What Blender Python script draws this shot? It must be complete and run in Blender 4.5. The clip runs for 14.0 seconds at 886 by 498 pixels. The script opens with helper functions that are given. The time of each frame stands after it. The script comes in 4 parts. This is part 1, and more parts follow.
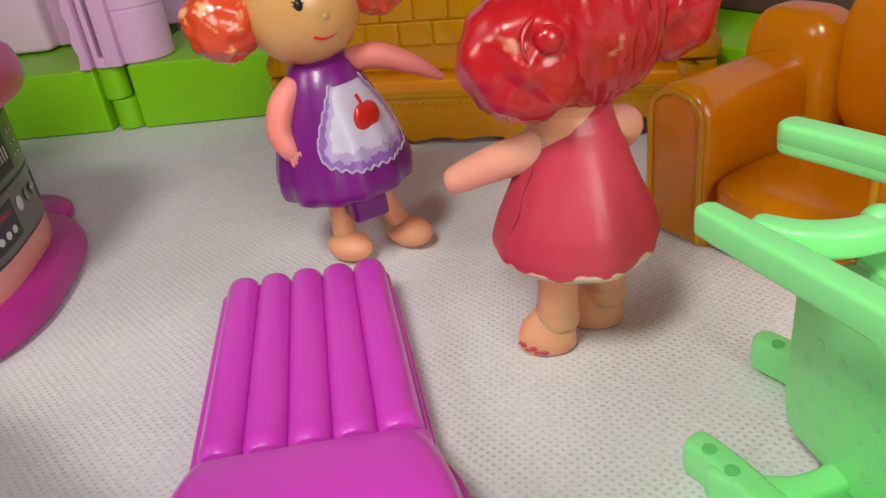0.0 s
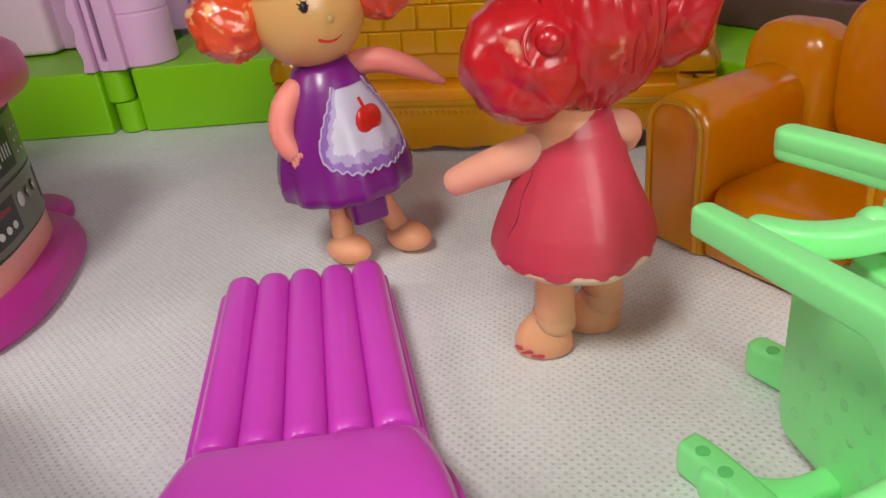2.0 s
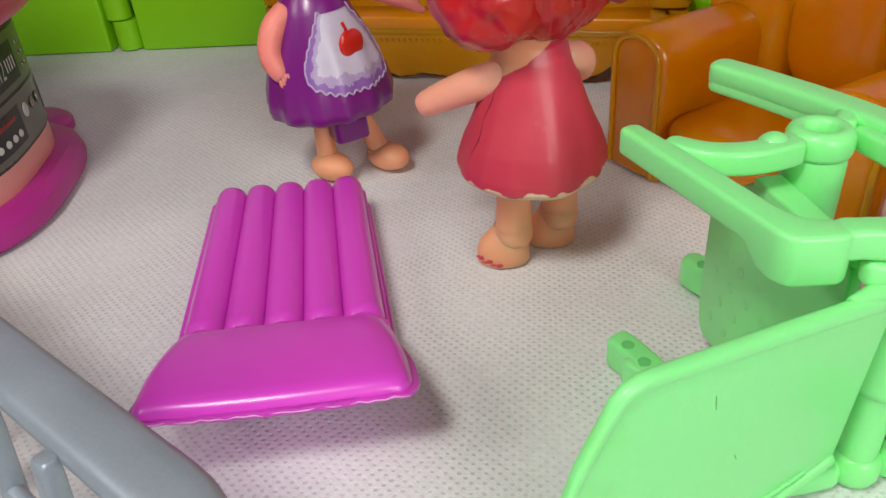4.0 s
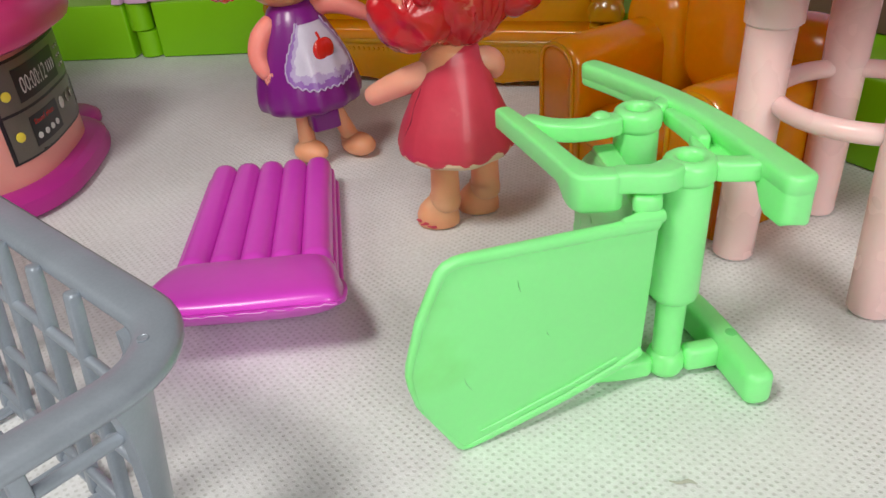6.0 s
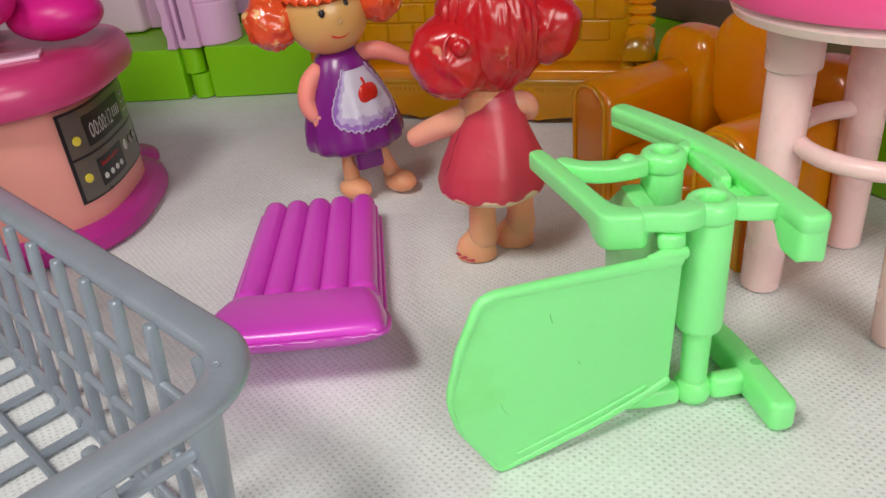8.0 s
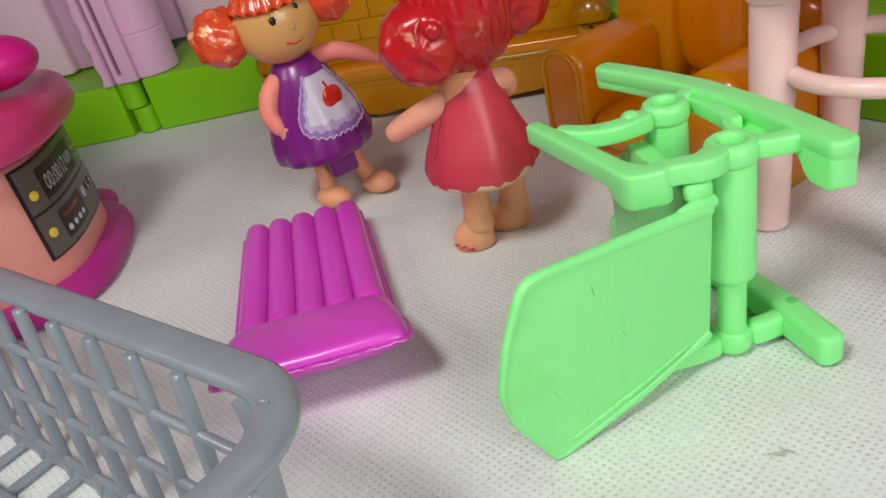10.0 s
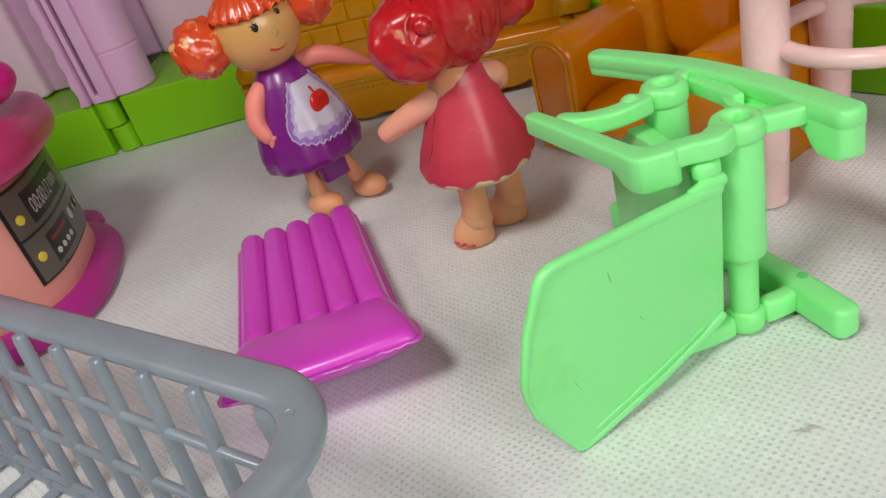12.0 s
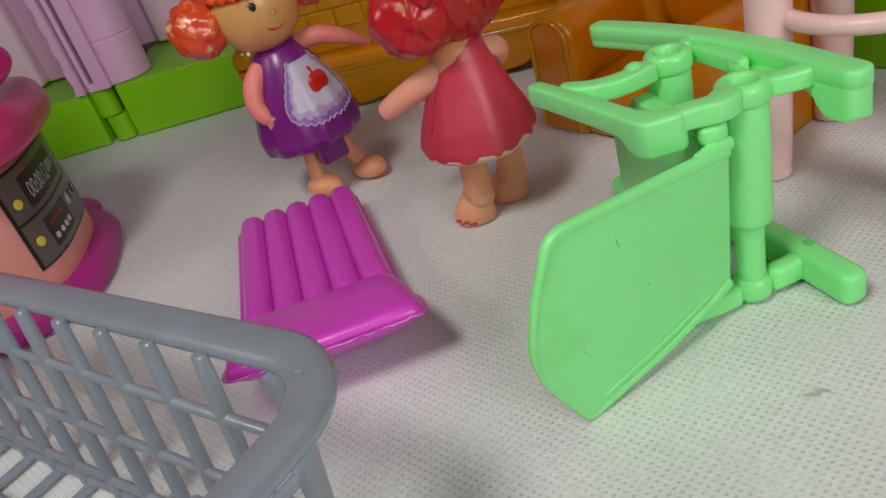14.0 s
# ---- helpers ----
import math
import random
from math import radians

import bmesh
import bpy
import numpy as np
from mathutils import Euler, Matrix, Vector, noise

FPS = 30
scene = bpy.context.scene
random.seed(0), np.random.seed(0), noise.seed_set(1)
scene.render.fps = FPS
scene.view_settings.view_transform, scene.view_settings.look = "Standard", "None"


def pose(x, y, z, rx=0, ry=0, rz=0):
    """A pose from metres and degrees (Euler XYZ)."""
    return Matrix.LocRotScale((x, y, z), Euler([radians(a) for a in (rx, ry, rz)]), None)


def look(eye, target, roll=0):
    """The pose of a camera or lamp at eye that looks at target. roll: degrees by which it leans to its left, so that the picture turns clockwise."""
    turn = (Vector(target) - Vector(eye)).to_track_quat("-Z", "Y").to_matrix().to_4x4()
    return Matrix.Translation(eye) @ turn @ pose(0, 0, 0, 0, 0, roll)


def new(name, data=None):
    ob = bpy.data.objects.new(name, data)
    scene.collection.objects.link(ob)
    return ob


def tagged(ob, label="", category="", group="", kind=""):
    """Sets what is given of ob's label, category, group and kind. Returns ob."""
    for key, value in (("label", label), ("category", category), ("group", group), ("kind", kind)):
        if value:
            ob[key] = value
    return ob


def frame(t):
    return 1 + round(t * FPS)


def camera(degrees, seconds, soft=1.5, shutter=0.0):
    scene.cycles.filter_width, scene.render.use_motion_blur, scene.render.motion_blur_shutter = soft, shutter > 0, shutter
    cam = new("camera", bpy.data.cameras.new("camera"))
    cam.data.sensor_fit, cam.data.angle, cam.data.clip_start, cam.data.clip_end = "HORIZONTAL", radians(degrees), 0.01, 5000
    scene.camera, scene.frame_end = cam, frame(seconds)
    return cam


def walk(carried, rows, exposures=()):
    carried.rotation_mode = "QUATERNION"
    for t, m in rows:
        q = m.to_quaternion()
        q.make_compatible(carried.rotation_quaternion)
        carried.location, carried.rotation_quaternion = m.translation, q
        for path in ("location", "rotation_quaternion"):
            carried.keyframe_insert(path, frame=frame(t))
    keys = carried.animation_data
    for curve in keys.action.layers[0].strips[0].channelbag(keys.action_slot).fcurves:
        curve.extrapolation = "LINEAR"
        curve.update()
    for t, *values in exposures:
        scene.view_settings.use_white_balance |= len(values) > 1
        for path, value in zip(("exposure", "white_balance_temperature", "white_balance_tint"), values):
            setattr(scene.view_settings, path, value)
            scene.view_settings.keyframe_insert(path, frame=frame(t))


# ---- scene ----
cam = camera(60.0, 14.0)
# seconds, place in metres, Euler angles in degrees
ROWS = [
    (0.0, 0.02430, -0.03584, 0.12270, 61.194, 6.705, 2.718),
    (0.5, 0.02390, -0.03595, 0.12272, 61.660, 6.590, 2.666),
    (1.0, 0.02418, -0.03570, 0.12106, 62.148, 6.400, 2.810),
    (1.5, 0.02391, -0.03668, 0.12129, 62.372, 5.861, 2.979),
    (2.0, 0.02387, -0.03878, 0.12010, 62.429, 5.565, 3.116),
    (2.5, 0.02410, -0.04101, 0.11908, 61.137, 5.150, 3.192),
    (3.0, 0.02618, -0.04523, 0.12234, 60.336, 4.387, 3.735),
    (3.5, 0.03028, -0.05256, 0.12363, 59.140, 4.001, 3.771),
    (4.0, 0.03319, -0.05871, 0.12478, 57.562, 3.880, 3.818),
    (6.5, 0.06865, -0.11837, 0.14318, 58.862, 4.558, 6.494),
    (7.0, 0.06783, -0.12057, 0.14841, 58.601, 5.060, 7.313),
    (7.5, 0.06812, -0.12325, 0.14808, 60.495, 5.070, 8.113),
    (8.0, 0.06757, -0.12256, 0.14604, 60.956, 5.667, 8.159),
    (10.5, 0.04809, -0.11398, 0.14258, 59.022, 13.672, -1.127),
    (11.0, 0.04706, -0.11348, 0.14211, 58.963, 14.189, -1.746),
    (11.5, 0.04504, -0.11330, 0.14204, 58.823, 14.696, -2.339),
    (12.0, 0.04395, -0.11302, 0.14148, 58.870, 14.959, -2.676),
    (12.5, 0.04234, -0.11262, 0.14040, 58.777, 15.315, -3.035),
    (13.0, 0.04189, -0.11345, 0.13902, 58.740, 15.353, -3.204),
    (13.5, 0.04114, -0.11426, 0.13758, 58.586, 15.375, -3.317),
    (14.0, 0.04008, -0.11486, 0.13605, 58.403, 15.416, -3.335),
]
walk(cam, [(t, pose(x, y, z, rx, ry, rz)) for t, x, y, z, rx, ry, rz in ROWS],
     exposures=[(0, 0.26), (4, 0.14), (6.5, 0.1), (8.2, 0.08), (10.3, 0.02), (12.4, -0.04), (13, -0.07), (13.5, -0.13), (14, -0.36)])

# ---- world and added lamps ----
world = bpy.data.worlds.new("room_air")
scene.world = world
world.use_nodes = True
world.node_tree.nodes["Background"].inputs[0].default_value = (0.95, 0.93, 0.9, 1)
world.node_tree.nodes["Background"].inputs[1].default_value = 0.005


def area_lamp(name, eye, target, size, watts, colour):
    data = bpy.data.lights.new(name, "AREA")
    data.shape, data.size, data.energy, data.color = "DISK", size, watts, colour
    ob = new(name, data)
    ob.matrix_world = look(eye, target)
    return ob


# Unseen key lamp hung low at the left, placed after the shadows' direction.
area_lamp("overhead_key_light", (-0.11, -0.16, 0.46), (0.12, 0.0, 0.0), 0.13, 1.38, (1.0, 0.97, 0.90))
# Added soft fill from the front right; the room has no window.
area_lamp("front_fill_light", (0.50, -0.80, 0.50), (0.14, 0.0, 0.03), 0.6, 6.0, (1.0, 0.985, 0.93))
# Added weak fill from the left, with no fixture behind it.
left_fill = area_lamp("left_fill_light", (-0.46, -0.10, 0.42), (0.10, 0.02, 0.0), 0.18, 0.2, (1.0, 0.95, 0.88))
left_fill.data.spread = radians(100)

MM = 0.001


# ---- materials ----
def mat(name, colour, rough=0.35, spec=0.5, coat=0.0, sss=0.0, radius=(1, 0.6, 0.4), metal=0.0, vary=0.08, scale=120.0, bump=0.0,
        bump_scale=900.0, trans=0.0, depth=0.004, stain=None, stain_amount=0.0, stain_scale=60.0):
    """Plastic and paint: two scales of colour variation, wear, and fine relief."""
    m = bpy.data.materials.new(name)
    m.use_nodes = True
    n, l = m.node_tree.nodes, m.node_tree.links
    p = n["Principled BSDF"]
    tc = n.new("ShaderNodeTexCoord")
    big = n.new("ShaderNodeTexNoise")
    big.inputs["Scale"].default_value, big.inputs["Detail"].default_value = scale * 0.35, 3
    fine = n.new("ShaderNodeTexNoise")
    fine.inputs["Scale"].default_value, fine.inputs["Detail"].default_value = scale * 6, 4
    for t in (big, fine):
        l.new(tc.outputs["Object"], t.inputs["Vector"])
    mix = n.new("ShaderNodeMix")
    mix.data_type = "RGBA"
    c = colour
    mix.inputs["A"].default_value = (*[v * (1 - vary) for v in c], 1)
    mix.inputs["B"].default_value = (*[min(1, v * (1 + vary)) for v in c], 1)
    add = n.new("ShaderNodeMath")
    add.operation = "MULTIPLY_ADD"
    add.inputs[1].default_value = 0.35
    l.new(fine.outputs["Fac"], add.inputs[0])
    sub = n.new("ShaderNodeMath")
    sub.operation = "MULTIPLY"
    sub.inputs[1].default_value = 0.65
    l.new(big.outputs["Fac"], sub.inputs[0])
    l.new(sub.outputs[0], add.inputs[2])
    l.new(add.outputs[0], mix.inputs["Factor"])
    out = mix.outputs["Result"]
    if stain:
        sn = n.new("ShaderNodeTexNoise")
        sn.inputs["Scale"].default_value, sn.inputs["Detail"].default_value = stain_scale, 5
        l.new(tc.outputs["Object"], sn.inputs["Vector"])
        ramp = n.new("ShaderNodeMapRange")
        ramp.inputs["From Min"].default_value, ramp.inputs["From Max"].default_value = 0.62 - stain_amount, 0.72 - stain_amount
        l.new(sn.outputs["Fac"], ramp.inputs["Value"])
        mx = n.new("ShaderNodeMix")
        mx.data_type = "RGBA"
        l.new(ramp.outputs["Result"], mx.inputs["Factor"])
        l.new(out, mx.inputs["A"])
        mx.inputs["B"].default_value = (*stain, 1)
        out = mx.outputs["Result"]
    l.new(out, p.inputs["Base Color"])
    rr = n.new("ShaderNodeMapRange")
    rr.inputs["To Min"].default_value, rr.inputs["To Max"].default_value = rough * 0.8, min(1, rough * 1.25)
    l.new(big.outputs["Fac"], rr.inputs["Value"])
    l.new(rr.outputs["Result"], p.inputs["Roughness"])
    p.inputs["Specular IOR Level"].default_value = spec
    p.inputs["Coat Weight"].default_value = coat
    p.inputs["Coat Roughness"].default_value = 0.15
    p.inputs["Metallic"].default_value = metal
    p.inputs["Transmission Weight"].default_value = trans
    if sss:
        p.inputs["Subsurface Weight"].default_value = sss
        p.inputs["Subsurface Radius"].default_value = radius
        p.inputs["Subsurface Scale"].default_value = depth
    if bump:
        bn = n.new("ShaderNodeTexNoise")
        bn.inputs["Scale"].default_value, bn.inputs["Detail"].default_value = bump_scale, 3
        l.new(tc.outputs["Object"], bn.inputs["Vector"])
        b = n.new("ShaderNodeBump")
        b.inputs["Strength"].default_value, b.inputs["Distance"].default_value = bump, 0.0003
        l.new(bn.outputs["Fac"], b.inputs["Height"])
        l.new(b.outputs["Normal"], p.inputs["Normal"])
    return m


def cloth_material():
    """White spun cloth pressed with staggered rows of small dots."""
    m = bpy.data.materials.new("dotted_cloth")
    m.use_nodes = True
    n, l = m.node_tree.nodes, m.node_tree.links
    p = n["Principled BSDF"]
    tc = n.new("ShaderNodeTexCoord")
    warp = n.new("ShaderNodeTexNoise")
    warp.inputs["Scale"].default_value, warp.inputs["Detail"].default_value = 130, 3
    l.new(tc.outputs["Object"], warp.inputs["Vector"])
    wob = n.new("ShaderNodeVectorMath")
    wob.operation = "MULTIPLY_ADD"
    wob.inputs[1].default_value = (0.0011, 0.0011, 0)
    l.new(warp.outputs["Color"], wob.inputs[0])
    l.new(tc.outputs["Object"], wob.inputs[2])
    rot = n.new("ShaderNodeVectorRotate")
    rot.rotation_type = "Z_AXIS"
    rot.inputs["Angle"].default_value = radians(2)
    l.new(wob.outputs[0], rot.inputs["Vector"])
    masks = []
    for shift in ((0, 0, 0), (0.5, 0.5, 0)):
        s = n.new("ShaderNodeVectorMath")
        s.operation = "MULTIPLY_ADD"
        s.inputs[1].default_value = (1 / 0.0028, 1 / 0.0026, 0)
        s.inputs[2].default_value = shift
        l.new(rot.outputs[0], s.inputs[0])
        f = n.new("ShaderNodeVectorMath")
        f.operation = "FRACTION"
        l.new(s.outputs[0], f.inputs[0])
        d = n.new("ShaderNodeVectorMath")
        d.operation = "DISTANCE"
        d.inputs[1].default_value = (0.5, 0.5, 0)
        l.new(f.outputs[0], d.inputs[0])
        r = n.new("ShaderNodeMapRange")
        r.interpolation_type = "SMOOTHSTEP"
        r.inputs["From Min"].default_value, r.inputs["From Max"].default_value = 0.07, 0.24
        r.inputs["To Min"].default_value, r.inputs["To Max"].default_value = 1, 0
        l.new(d.outputs["Value"], r.inputs["Value"])
        masks.append(r)
    both = n.new("ShaderNodeMath")
    both.operation = "MAXIMUM"
    l.new(masks[0].outputs["Result"], both.inputs[0])
    l.new(masks[1].outputs["Result"], both.inputs[1])
    fibre = n.new("ShaderNodeTexNoise")
    fibre.inputs["Scale"].default_value, fibre.inputs["Detail"].default_value = 2200, 3
    l.new(tc.outputs["Object"], fibre.inputs["Vector"])
    blot = n.new("ShaderNodeTexNoise")
    blot.inputs["Scale"].default_value, blot.inputs["Detail"].default_value = 28, 4
    lot = n.new("ShaderNodeTexNoise")
    lot.inputs["Scale"].default_value, lot.inputs["Detail"].default_value = 60, 6
    l.new(tc.outputs["Object"], lot.inputs["Vector"])
    l.new(tc.outputs["Object"], blot.inputs["Vector"])
    press = n.new("ShaderNodeMath")
    press.operation = "MULTIPLY"
    l.new(both.outputs[0], press.inputs[0])
    pr = n.new("ShaderNodeMapRange")
    pr.inputs["From Min"].default_value, pr.inputs["From Max"].default_value = 0.3, 0.65
    pr.inputs["To Min"].default_value, pr.inputs["To Max"].default_value = 0.25, 1.0
    l.new(lot.outputs["Fac"], pr.inputs["Value"])
    l.new(pr.outputs["Result"], press.inputs[1])
    mix = n.new("ShaderNodeMix")
    mix.data_type = "RGBA"
    mix.inputs["A"].default_value = (0.83, 0.845, 0.865, 1)
    mix.inputs["B"].default_value = (0.65, 0.66, 0.66, 1)
    l.new(press.outputs[0], mix.inputs["Factor"])
    soil = n.new("ShaderNodeMix")
    soil.data_type = "RGBA"
    soil.blend_type = "MULTIPLY"
    sr = n.new("ShaderNodeMapRange")
    sr.inputs["From Min"].default_value, sr.inputs["From Max"].default_value = 0.35, 0.75
    sr.inputs["To Min"].default_value, sr.inputs["To Max"].default_value = 0.0, 0.4
    l.new(blot.outputs["Fac"], sr.inputs["Value"])
    l.new(sr.outputs["Result"], soil.inputs["Factor"])
    l.new(mix.outputs["Result"], soil.inputs["A"])
    soil.inputs["B"].default_value = (0.88, 0.85, 0.84, 1)
    fluff = n.new("ShaderNodeMix")
    fluff.data_type = "RGBA"
    fluff.blend_type = "MULTIPLY"
    fr = n.new("ShaderNodeMapRange")
    fr.inputs["From Min"].default_value, fr.inputs["From Max"].default_value = 0.35, 0.7
    fr.inputs["To Min"].default_value, fr.inputs["To Max"].default_value = 0.5, 0.0
    lint = n.new("ShaderNodeTexNoise")
    lint.inputs["Scale"].default_value, lint.inputs["Detail"].default_value = 650, 5
    l.new(wob.outputs[0], lint.inputs["Vector"])
    l.new(lint.outputs["Fac"], fr.inputs["Value"])
    l.new(fr.outputs["Result"], fluff.inputs["Factor"])
    l.new(soil.outputs["Result"], fluff.inputs["A"])
    fluff.inputs["B"].default_value = (0.80, 0.79, 0.78, 1)
    l.new(fluff.outputs["Result"], p.inputs["Base Color"])
    p.inputs["Roughness"].default_value = 0.85
    p.inputs["Specular IOR Level"].default_value = 0.25
    h = n.new("ShaderNodeMath")
    h.operation = "MULTIPLY_ADD"
    h.inputs[1].default_value = -1.0
    l.new(press.outputs[0], h.inputs[0])
    fs = n.new("ShaderNodeMath")
    fs.operation = "MULTIPLY"
    fs.inputs[1].default_value = 0.5
    l.new(fibre.outputs["Fac"], fs.inputs[0])
    l.new(fs.outputs[0], h.inputs[2])
    b = n.new("ShaderNodeBump")
    b.inputs["Strength"].default_value, b.inputs["Distance"].default_value = 0.5, 0.0004
    l.new(h.outputs[0], b.inputs["Height"])
    l.new(b.outputs["Normal"], p.inputs["Normal"])
    return m


CLOTH = cloth_material()
MAGENTA = mat("magenta_plastic", (0.71, 0.06, 0.61), 0.3, coat=0.25, vary=0.12, scale=50, bump=0.06, bump_scale=500.0)
MINT = mat("mint_plastic", (0.285, 0.95, 0.32), 0.33, coat=0.14, sss=0.3, depth=0.001, radius=(0.5, 1.6, 0.6), bump=0.08, bump_scale=500.0, vary=0.05, stain=(0.26, 0.87, 0.26), stain_amount=0.0, stain_scale=30)
LIME = mat("lime_plastic", (0.22, 0.57, 0.002), 0.4, bump=0.05)
LILAC = mat("lilac_plastic", (0.75, 0.45, 0.69), 0.4, vary=0.05, bump=0.05)
PALE = mat("pale_pink_plastic", (0.87, 0.60, 0.78), 0.42, vary=0.04)
SLOT_SHADE = mat("slot_grey_shade", (0.20, 0.16, 0.18), 0.5)
AMBER = mat("amber_pearl_plastic", (1.0, 0.285, 0.0), 0.2, spec=0.45, coat=0.3, sss=0.55, radius=(3.0, 0.8, 0.02), depth=0.008, vary=0.3, scale=60, bump=0.35, bump_scale=140.0, trans=0.22)
PINK = mat("pale_rose_plastic", (0.88, 0.60, 0.60), 0.27, sss=0.3, radius=(1.5, 0.7, 0.6), vary=0.04)
HOTPINK = mat("hot_pink_plastic", (0.85, 0.10, 0.30), 0.3, coat=0.2, sss=0.25, radius=(1.5, 0.3, 0.6))
ROSE = mat("rose_plastic", (0.58, 0.045, 0.18), 0.3, spec=0.45, coat=0.2, vary=0.1)
FUCHSIA = mat("fuchsia_plastic", (0.48, 0.028, 0.28), 0.38, spec=0.4, vary=0.06)
PETAL = mat("petal_pink_plastic", (0.66, 0.012, 0.24), 0.36, spec=0.4, vary=0.05)
SALMON = mat("salmon_plastic", (0.80, 0.34, 0.29), 0.36, sss=0.2, radius=(1.5, 0.6, 0.4), vary=0.05)
SILVER = mat("silver_grey_plastic", (0.32, 0.365, 0.43), 0.32, coat=0.25, metal=0.3, vary=0.22, scale=260, bump=0.2, bump_scale=600.0)
SKIN = mat("peach_vinyl", (0.86, 0.40, 0.22), 0.45, sss=0.4, radius=(1.5, 0.7, 0.4), vary=0.07)
ARM = mat("pale_coral_vinyl", (0.88, 0.40, 0.28), 0.42, sss=0.3, radius=(1.5, 0.6, 0.4), vary=0.1)
LIMB = mat("coral_vinyl", (0.85, 0.26, 0.215), 0.45, sss=0.3, radius=(1.5, 0.6, 0.4), vary=0.12)
FACE = mat("golden_vinyl", (0.65, 0.36, 0.12), 0.32, coat=0.2, sss=0.3, radius=(1.4, 0.7, 0.3), vary=0.06)
PURPLE = mat("purple_vinyl", (0.19, 0.012, 0.205), 0.3, coat=0.25, vary=0.15, bump=0.15)
CRIMSON = mat("raspberry_vinyl", (0.58, 0.042, 0.078), 0.42, coat=0.15, vary=0.22, scale=60, bump=0.25, bump_scale=300.0, stain=(0.64, 0.19, 0.17), stain_amount=-0.04, stain_scale=45)
CREAM = mat("worn_cream_vinyl", (0.76, 0.55, 0.38), 0.5, vary=0.15)
REDHAIR = mat("red_hair_vinyl", (0.50, 0.010, 0.016), 0.27, coat=0.35, vary=0.25, bump=0.12, stain=(0.70, 0.30, 0.19), stain_amount=-0.03, stain_scale=120)
ORANGEHAIR = mat("orange_hair_vinyl", (0.72, 0.075, 0.02), 0.25, coat=0.5, vary=0.2, bump=0.15, stain=(0.88, 0.50, 0.2), stain_amount=0.05, stain_scale=190)
WHITE = mat("worn_white_paint", (0.57, 0.53, 0.66), 0.35, vary=0.25, scale=300)
VIOLET = mat("violet_paint", (0.27, 0.12, 0.42), 0.35, vary=0.2)
LAVENDER = mat("lavender_paint", (0.43, 0.34, 0.56), 0.35, vary=0.2)
LACE = mat("lace_white_paint", (0.50, 0.42, 0.60), 0.4)
SCRATCH = mat("dark_green_scratch", (0.15, 0.50, 0.17), 0.5)
HOLE_SHADE = mat("hole_shade_green", (0.15, 0.66, 0.19), 0.55)
FRAYED = mat("frayed_pale_pink", (0.82, 0.36, 0.76), 0.5)
CREASE_SHADE = mat("crease_shade_red", (0.16, 0.012, 0.03), 0.6)
RED = mat("red_paint", (0.62, 0.02, 0.012), 0.25, coat=0.3)
BLACK = mat("black_print", (0.012, 0.012, 0.014), 0.35)
STEEL = mat("brushed_print", (0.16, 0.15, 0.125), 0.28, metal=0.55, vary=0.3, scale=200)
YELLOW = mat("yellow_print", (0.75, 0.62, 0.06), 0.35)
DULL = mat("dull_metal_print", (0.27, 0.25, 0.22), 0.35, metal=0.4, vary=0.2, scale=300)
INK = mat("light_print", (0.55, 0.55, 0.53), 0.4)
DIRT = mat("grey_fluff", (0.50, 0.48, 0.44), 0.9)
PLASTER = mat("room_plaster", (0.60, 0.58, 0.57), 0.9, scale=4)
WOODEN = mat("room_wood", (0.25, 0.15, 0.09), 0.5, scale=10)
BROWN = mat("brown_print", (0.12, 0.06, 0.05), 0.5)


# ---- mesh helpers (millimetres inside) ----
def finish(name, bm, material, parent=None, label="", smooth=35.0):
    for v in bm.verts:
        v.co *= MM
    bmesh.ops.recalc_face_normals(bm, faces=bm.faces)
    me = bpy.data.meshes.new(name)
    bm.to_mesh(me)
    bm.free()
    for m in material if isinstance(material, (list, tuple)) else [material]:
        me.materials.append(m)
    if smooth:
        me.shade_smooth()
        me.set_sharp_from_angle(angle=radians(smooth))
    ob = new(name, me)
    if parent is not None:
        ob.parent = parent
    if label:
        tagged(ob, label)
    return ob


def part(name, bm, material, parent, label="", smooth=35.0):
    return finish(name, bm, material, parent, label, smooth)


def thing(name, label, category, at=(0, 0, 0), turn=0.0, group="", kind=""):
    ob = new(name)
    ob.empty_display_size = 0.01
    ob.matrix_world = pose(at[0] * MM, at[1] * MM, at[2] * MM, 0, 0, turn)
    return tagged(ob, label, category, group, kind)


def loop_faces(bm, rings, caps=True, index=0, closed=True):
    """Joins rings of points into a skin."""
    vs = [[bm.verts.new(p) for p in r] for r in rings]
    k = len(vs[0])
    for a, b in zip(vs, vs[1:]):
        for i in range(k if closed else k - 1):
            f = bm.faces.new((a[i], a[(i + 1) % k], b[(i + 1) % k], b[i]))
            f.material_index = index
    if caps:
        for r in (vs[0], vs[-1]):
            f = bm.faces.new(r)
            f.material_index = index
    return vs


def section(kind, a, b, k=16):
    """A closed outline: half width a, half height b; kind is the roundness (2 round, 5 nearly square)."""
    out = []
    for i in range(k):
        t = 2 * math.pi * (i + 0.5) / k
        c, s = math.cos(t), math.sin(t)
        out.append((a * math.copysign(abs(c) ** (2 / kind), c), b * math.copysign(abs(s) ** (2 / kind), s)))
    return out


